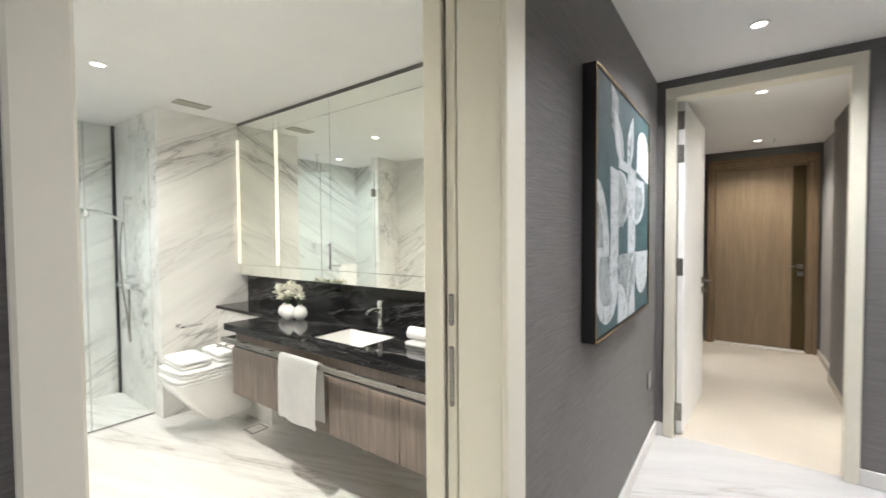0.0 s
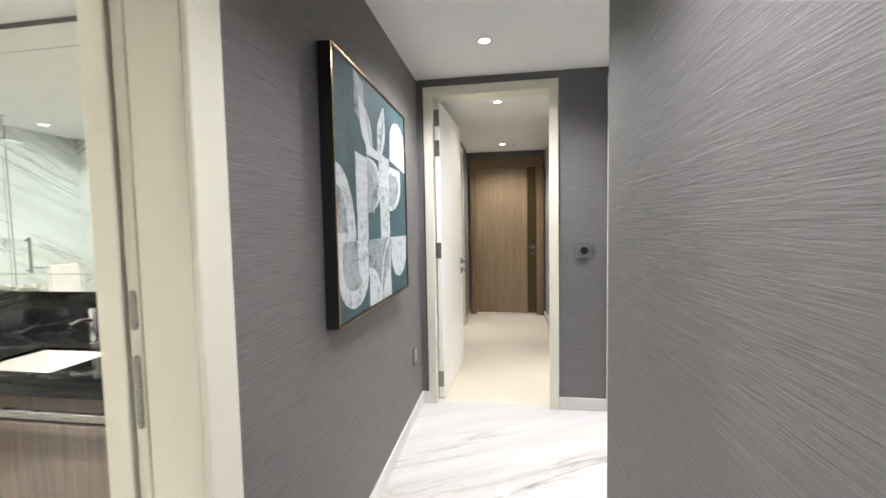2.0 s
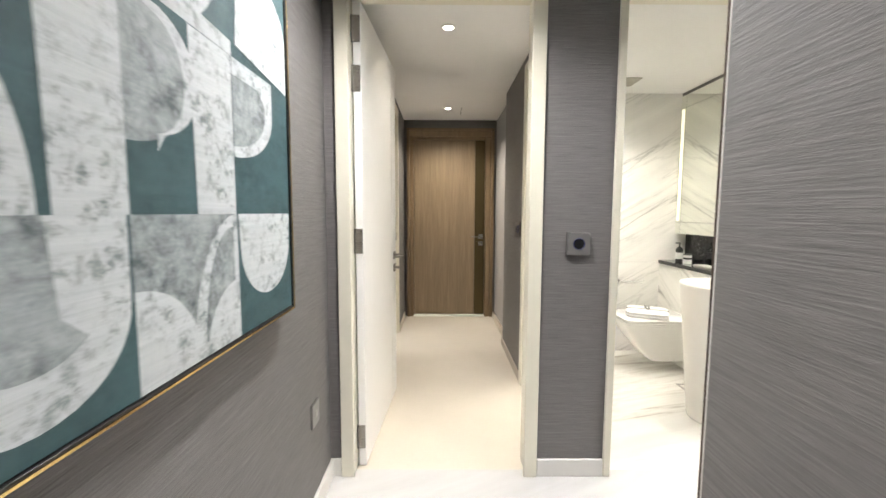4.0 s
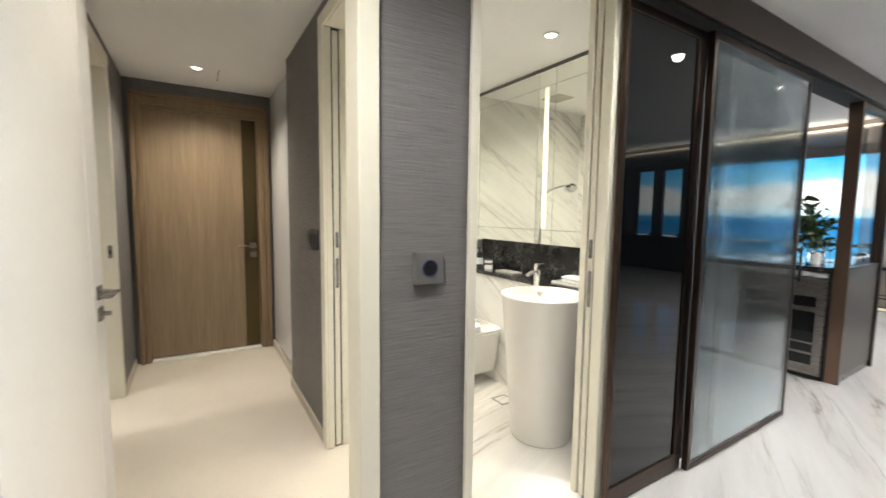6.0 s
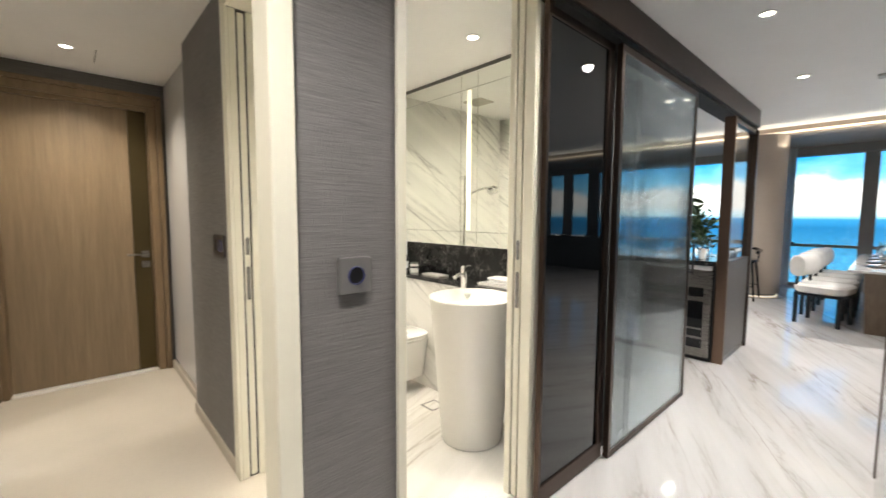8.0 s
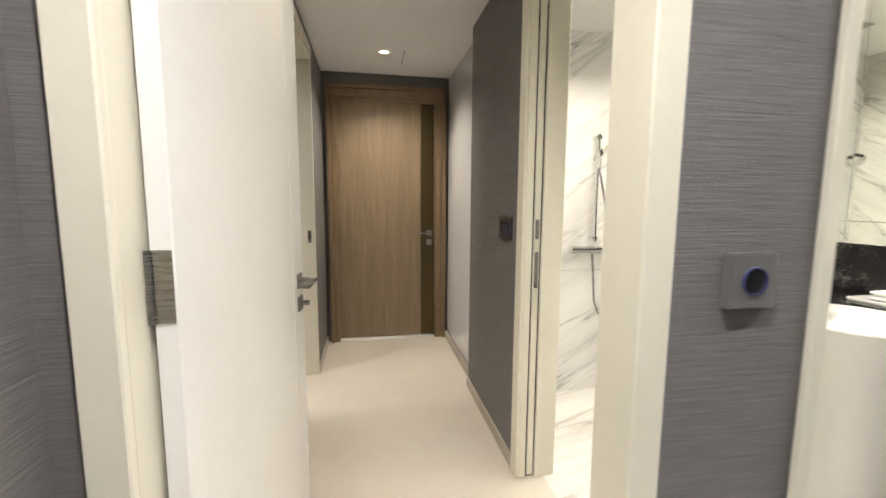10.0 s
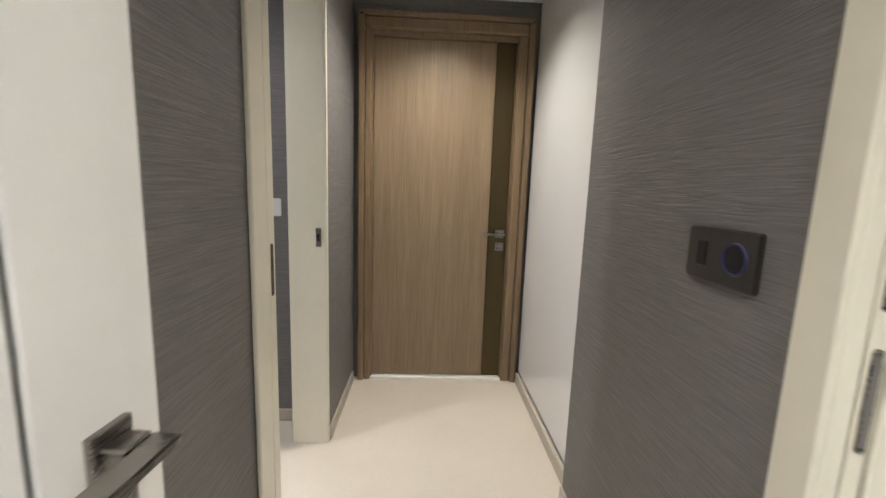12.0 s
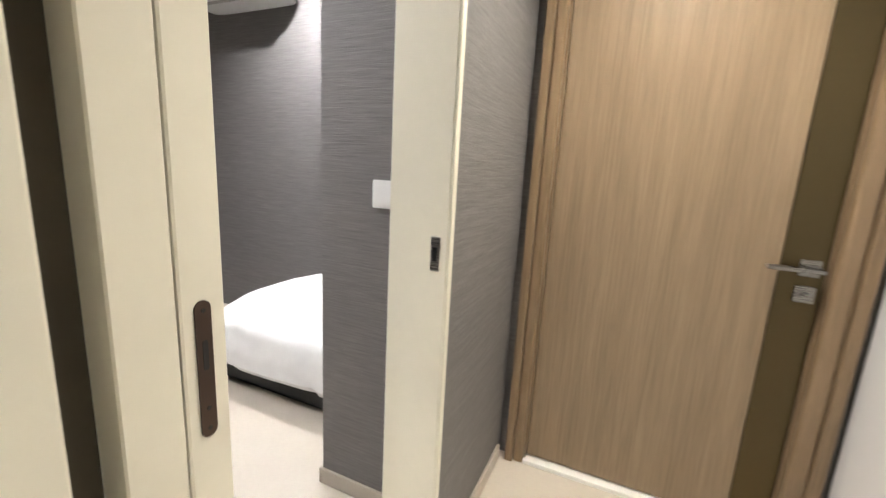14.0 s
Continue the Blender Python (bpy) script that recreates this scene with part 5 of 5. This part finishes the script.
bar = thing("bar_counter", "dark topped bar counter with built-in wine cooler", "counter")
part("top", bm_box(4.688, 5.48, -0.034, 2.3, 0.86, 0.90, 0.002), M_BLACKM, bar, "polished dark stone top")
part("top_nosing", bm_box(4.60, 4.6875, -0.034, 2.3, 0.86, 0.90, 0.002), M_BLACKM, bar, "polished dark stone edge")
part("carcass", bm_box(4.66, 5.40, -0.030, 2.28, 0.0, 0.858), M_BLACK, bar)
for a in (0.585, 1.110, 1.635):
    part("cabinet_front", bm_box(4.637, 4.659, a, a + 0.52, 0.05, 0.85, 0.002), M_PANEL, bar, "gloss white cabinet front")
wc = part("wine_cooler", bm_box(4.620, 4.659, -0.018, 0.58, 0.04, 0.815, 0.003), M_STEEL, bar, "steel wine cooler door")
for a, b in ((0.58, 0.66), (0.30, 0.54), (0.22, 0.285), (0.12, 0.20)):
    part("window_pane", bm_box(4.615, 4.6195, 0.035, 0.52, a, b), M_BLGLASS, wc)
part("drawer_front", bm_box(4.622, 4.659, -0.018, 0.58, 0.818, 0.856, 0.002), M_PANEL, bar)
vs = thing("vase_plant", "leafy green branches in a clear glass vase", "plant", at=(4.99, 0.17, 0.90))
vg = part("vase", bm_lathe([(0, 0), (0.06, 0), (0.065, 0.02), (0.055, 0.16), (0.06, 0.18), (0.056, 0.18), (0.05, 0.16), (0.058, 0.02), (0, 0.012)], 24), M_GLASS, vs, smooth=True)
random.seed(11)
bm, br = bmesh.new(), bmesh.new()
for i in range(16):
    a, up, out = random.uniform(0, 6.28), random.uniform(0.30, 0.62), random.uniform(0.05, 0.24)
    tip = Vector((out * math.cos(a), out * math.sin(a), up))
    pts = smooth_arc((0, 0, 0.03), (0.0, 0.0, up * 0.7), tip, 6)
    join(br, bm_tube(pts, 0.003, 5))
    for k in range(11):
        p = pts[random.randint(2, 6)] + Vector((random.gauss(0, .035), random.gauss(0, .035), random.gauss(0, .03)))
        mt = Matrix.Translation(p) @ pose(0, 0, 0, random.uniform(-50, 50), random.uniform(-50, 50), random.uniform(0, 360))
        s = random.uniform(1.1, 2.0)
        q = [bm.verts.new(mt @ (Vector(c) * s)) for c in ((0, 0, 0), (0.022, 0.016, 0.006), (0.05, 0.010, 0.002), (0.062, 0, -0.004), (0.05, -0.010, 0.002), (0.022, -0.016, 0.006))]
        bm.faces.new(q)
part("branches", br, M_STEM, vs)
part("foliage", bm, M_LEAF, vs)


def wine_glass(x, y, z):
    g = thing("wine_glass", "clear stemmed wine glass on the counter", "glass", "wine glasses", at=(x, y, z))
    o = part("glass", bm_lathe([(0, 0), (0.034, 0), (0.034, 0.002), (0.004, 0.006), (0.004, 0.085), (0.02, 0.10), (0.036, 0.13), (0.036, 0.16), (0.030, 0.20),
                                (0.0288, 0.20), (0.0345, 0.16), (0.0345, 0.13), (0.019, 0.103), (0, 0.09)], 20), M_GLASS, g, smooth=True)
    o.visible_shadow = False
    return g


for gx, gy in ((4.74, 0.12), (4.80, 0.22), (4.72, 0.30), (4.88, 0.10), (5.14, 0.12)):
    wine_glass(gx, gy, 0.90)
cd = thing("candle", "short white pillar candle on the counter", "candle", at=(4.82, 0.12, 0.90))
part("wax", bm_lathe([(0, 0), (0.03, 0), (0.03, 0.09), (0.026, 0.095), (0, 0.088)], 20), M_STONEW, cd, smooth=True)
part("wick", bm_cyl((0, 0, 0.085), (0, 0, 0.105), 0.0015, seg=6), M_BLACK, cd)

# ---------------------------------------------------------------- dining room
cl = thing("column", "round taupe plaster column with a glowing ring at its foot", "column", kind="structure", at=(8.95, 0.47, 0))
part("shaft", bm_lathe([(0.32, 0.06), (0.36, 0.07), (0.36, 2.58)], 48), M_COLUMN, cl, smooth=True)
part("foot_light", bm_lathe([(0.33, 0.012), (0.335, 0.035)], 40), M_COVE, cl, "warm light ring")
part("plinth", bm_lathe([(0, 0), (0.40, 0), (0.40, 0.01), (0.32, 0.011), (0.32, 0.06)], 48), M_STEEL, cl)

def curtain(name, label, x, y0, y1, mat):
    c = thing(name, label, "curtain")
    bm = bmesh.new()
    n = int((y1 - y0) / 0.012)
    lo = [bm.verts.new((x + 0.04 * math.sin(i * 0.75), y0 + (y1 - y0) * i / n, 0.01)) for i in range(n + 1)]
    hi = [bm.verts.new((x + 0.03 * math.sin(i * 0.75 + 0.2), y0 + (y1 - y0) * i / n, 2.57)) for i in range(n + 1)]
    for i in range(n):
        bm.faces.new((lo[i], lo[i + 1], hi[i + 1], hi[i]))
    bmesh.ops.solidify(bm, geom=bm.faces[:], thickness=0.003)
    part("cloth", bm, mat, c, smooth=True)


curtain("curtain", "gathered dark grey curtain beside the window", 10.42, 0.36, 0.68, M_CURTAIN)
curtain("curtain", "gathered pale sheer curtain beside the window", 10.50, 0.20, 0.40, M_SHEER)

wf = thing("window_1", "floor-to-ceiling window wall with dark frames", "window", kind="structure")
MULLIONS = [(-5.85, 0.20), (-5.10, 0.13), (-4.36, 0.15), (-3.60, 0.16), (-2.20, 0.095), (-0.765, 0.095), (0.70, 0.065), (2.16, 0.065), (3.62, 0.065), (5.08, 0.065)]
for (ya, wa), (yb, wb) in zip(MULLIONS, MULLIONS[1:]):
    part("mullion", bm_box(10.66, 10.76, ya - wa, ya + wa, 0.0, 2.42, 0.004), M_CURTAIN, wf)
    a0, a1 = ya + wa + 0.001, yb - wb - 0.001
    part("transom", bm_box(10.67, 10.75, a0, a1, 0.75, 0.80, 0.003), M_CURTAIN, wf)
    part("sill", bm_box(10.67, 10.75, a0, a1, 0.0, 0.06, 0.003), M_CURTAIN, wf)
    for a, b in ((0.061, 0.749), (0.801, 2.419)):
        g_ = part("pane", bm_box(10.705, 10.713, a0 + 0.001, a1 - 0.001, a, b), M_GLASS, wf)
        g_.visible_shadow = False
    la = part("latch", bm_box(10.63, 10.67, (a0 + a1) / 2 + 0.18, (a0 + a1) / 2 + 0.32, 0.80, 0.82, 0.003), M_BLACK, wf, "black window latch")
    part("latch_lever", bm_box(10.61, 10.63, (a0 + a1) / 2 + 0.20, (a0 + a1) / 2 + 0.30, 0.812, 0.836, 0.003), M_BLACK, la)
sb = thing("sideboard", "long low near-black sideboard under the living room windows", "sideboard")
part("top", bm_box(9.85, 10.45, -5.95, -2.6, 0.78, 0.81, 0.003), M_EBONY, sb)
part("body", bm_box(9.88, 10.45, -5.93, -2.62, 0.08, 0.779), M_BLACK, sb)
part("plinth", bm_box(9.92, 10.43, -5.90, -2.65, 0.0, 0.079), M_BLACK, sb)


def dining_chair(m):
    c = thing("dining_chair", "cream boucle dining chair with a rolled back and black legs", "chair", "chairs beside the table", at=m)
    part("seat", bm_loft([(0.38, -0.22, 0.22, -0.22, 0.22, 5), (0.40, -0.245, 0.245, -0.245, 0.245, 5), (0.46, -0.25, 0.25, -0.25, 0.25, 5), (0.485, -0.225, 0.225, -0.225, 0.225, 5)], 36), M_BOUCLE, c, smooth=True)
    part("seat_frame", bm_box(-0.225, 0.225, -0.225, 0.225, 0.345, 0.38, 0.004), M_BLACK, c)
    bm = bm_loft([(-0.24, -0.075, 0.075, -0.115, 0.115, 2.4), (-0.22, -0.085, 0.085, -0.13, 0.13, 2.4), (0.22, -0.085, 0.085, -0.13, 0.13, 2.4), (0.24, -0.075, 0.075, -0.115, 0.115, 2.4)], 28)
    bm.transform(Matrix.Translation((0, 0.20, 0.70)) @ Matrix(((0, 0, 1, 0), (1, 0, 0, 0), (0, 1, 0, 0), (0, 0, 0, 1))))
    part("backrest", bm, M_BOUCLE, c, smooth=True)
    for sx in (-1, 1):
        part("leg", bm_box(sx * 0.20 - 0.018, sx * 0.20 + 0.018, -0.215, -0.175, 0.0, 0.345, 0.004), M_BLACK, c)
        part("leg", bm_box(sx * 0.20 - 0.018, sx * 0.20 + 0.018, 0.185, 0.225, 0.0, 0.345, 0.004), M_BLACK, c)
        part("back_post", bm_box(sx * 0.20 - 0.014, sx * 0.20 + 0.014, 0.19, 0.22, 0.38, 0.62, 0.004), M_BLACK, c)
    return c


CHAIR_TURN = pose(0, 0, 0, 0, 0, -12)
ch = dining_chair(Matrix.Translation((7.26, -0.545, 0)) @ CHAIR_TURN)
for k in (1, 2, 3):
    copy_thing(ch, Matrix.Translation((7.26 + 0.58 * k, -0.545, 0)) @ CHAIR_TURN)
tb = thing("dining_table", "long dining table with pale stone top on wooden pedestals", "table", at=(6.45, -0.76, 0))
part("tabletop", bm_box(0.0, 2.9, -1.05, 0.0, 0.722, 0.75, 0.004), M_FLOOR, tb, "pale marble top")
for x in (0.55, 1.9):
    bm = bm_slab([(x, -0.15), (x + 0.45, -0.15), (x + 0.45, -0.9), (x, -0.9)], 0.0, 0.72)
    for v in bm.verts:
        if v.co.z > 0.5:
            v.co.x = x + 0.225 + (v.co.x - x - 0.225) * 1.7
            v.co.y = -0.525 + (v.co.y + 0.525) * 1.1
    part("pedestal", bm, M_TABLEWOOD, tb, "tapered dark wood pedestal")
for k in range(4):
    for yy in (-0.25, -0.80):
        pl = thing("place_setting", "stacked dark plates with folded napkin on the table", "plates", "place settings", at=(7.0 + 0.6 * k, -0.76 + yy, 0.75))
        part("charger", bm_lathe([(0, 0.002), (0.10, 0.0), (0.15, 0.010), (0.152, 0.013), (0.10, 0.006), (0, 0.006)], 28), M_TABLEWOOD, pl, smooth=True)
        part("plate", bm_lathe([(0, 0.014), (0.08, 0.0135), (0.115, 0.022), (0.113, 0.025), (0.08, 0.018), (0, 0.018)], 28), M_CERAM, pl, smooth=True)
        part("napkin", bm_box(-0.05, 0.05, -0.03, 0.03, 0.019, 0.03, 0.004), M_TABLEWOOD, pl)
    wine_glass(7.2 + 0.6 * k, -0.98, 0.75)
fl = thing("flower_bowl", "low arrangement of pale flowers on the table", "flowers", at=(7.6, -1.25, 0.75))
part("bowl", bm_lathe([(0, 0), (0.06, 0), (0.10, 0.05), (0.10, 0.08), (0.095, 0.08), (0.09, 0.05), (0, 0.01)], 24), M_CERAM, fl, smooth=True)
bm = bmesh.new()
for i in range(90):
    p = Vector((random.gauss(0, 0.10), random.gauss(0, 0.12), 0.12 + abs(random.gauss(0, 0.06))))
    mt = Matrix.Translation(p) @ pose(0, 0, 0, random.uniform(-70, 70), random.uniform(-70, 70), random.uniform(0, 360))
    bm.faces.new([bm.verts.new(mt @ Vector(c)) for c in ((-0.02, 0, 0), (0, -0.02, 0.01), (0.025, 0, 0), (0, 0.02, 0.01))])
part("blossoms", bm, M_PETAL, fl)
st = thing("bar_stool", "near-black wooden bar stool with slim splayed legs by the column", "stool", at=(8.42, 0.50, 0))
for sx in (-1, 1):
    for sy in (-1, 1):
        part("leg", bm_cyl((sx * 0.20, sy * 0.19, 0), (sx * 0.13, sy * 0.13, 0.60), 0.013, 0.018, 10), M_EBONY, st)
    part("stretcher", bm_cyl((sx * 0.175, -0.168, 0.22), (sx * 0.175, 0.168, 0.22), 0.009, None, 8), M_EBONY, st)
part("seat", bm_loft([(0.585, -0.17, 0.17, -0.17, 0.17, 4), (0.60, -0.20, 0.20, -0.19, 0.19, 4), (0.635, -0.19, 0.19, -0.18, 0.18, 4)], 24), M_EBONY, st, smooth=True)
part("back_rail", bm_tube([(-0.12, -0.19, 0.75), (0.06, -0.20, 0.77), (0.18, -0.12, 0.79), (0.21, 0.0, 0.80), (0.18, 0.12, 0.79), (0.06, 0.20, 0.77), (-0.12, 0.19, 0.75)], 0.026, 10), M_EBONY, st, smooth=True)
for sy in (-1, 1):
    part("back_post", bm_cyl((0.10, sy * 0.165, 0.625), (0.13, sy * 0.165, 0.775), 0.012, None, 10), M_EBONY, st)
# ---------------------------------------------------------------- sky, sea and far city beyond the windows
m, nt, b = nodes_of("distance")
geo = nt.nodes.new("ShaderNodeTexCoord")
sep = nt.nodes.new("ShaderNodeSeparateXYZ")
nt.links.new(geo.outputs["Object"], sep.inputs[0])
mr = put(nt, "ShaderNodeMapRange", **{"From_Min": -14.0, "From_Max": 18.0})
nt.links.new(sep.outputs["Z"], mr.inputs["Value"])
cl_n = noise_of(nt, world_coords(nt, (1, 1.0, 2.2)), 0.12, 6, 0.6, 0.3)
ad = nt.nodes.new("ShaderNodeMath"); ad.operation = 'MULTIPLY_ADD'; ad.inputs[1].default_value = 0.22; ad.inputs[2].default_value = -0.11
nt.links.new(cl_n, ad.inputs[0])
up = nt.nodes.new("ShaderNodeMapRange"); up.inputs["From Min"].default_value = 0.50; up.inputs["From Max"].default_value = 0.56
nt.links.new(mr.outputs[0], up.inputs["Value"])
wob = nt.nodes.new("ShaderNodeMath"); wob.operation = 'MULTIPLY_ADD'
nt.links.new(ad.outputs[0], wob.inputs[0]); nt.links.new(up.outputs[0], wob.inputs[1]); nt.links.new(mr.outputs[0], wob.inputs[2])
colr = ramp_of(nt, wob.outputs[0], [(0.0, (0.05, 0.30, 0.58)), (0.30, (0.06, 0.36, 0.66)), (0.44, (0.008, 0.19, 0.46)), (0.475, (0.03, 0.32, 0.66)),
                                    (0.487, (0.55, 0.85, 1.0)), (0.53, (1, 1, 1)), (0.60, (1, 1, 1)), (0.645, (0.25, 0.68, 1.0)), (0.73, (0.01, 0.38, 0.85)), (1.0, (0.0, 0.25, 0.7))])
specks = noise_of(nt, world_coords(nt, (1, 1.6, 2.5)), 0.9, 4, 0.8)
sp = ramp_of(nt, specks, [(0.45, (0.8, 0.8, 0.8)), (0.66, (1.35, 1.3, 1.25))])
low = nt.nodes.new("ShaderNodeMapRange"); low.inputs["From Min"].default_value = 0.44; low.inputs["From Max"].default_value = 0.36
nt.links.new(mr.outputs[0], low.inputs["Value"])
spm = mix_of(nt, low.outputs[0], (1.0, 1.0, 1.0), sp)
nt.links.new(mix_of(nt, 1.0, colr, spm, 'MULTIPLY'), b.inputs["Emission Color"])
b.inputs["Emission Strength"].default_value = 1.9
b.inputs["Base Color"].default_value = (0, 0, 0, 1)
solid("backdrop", bm_box(70, 70.5, -90, 90, -30, 45), m)
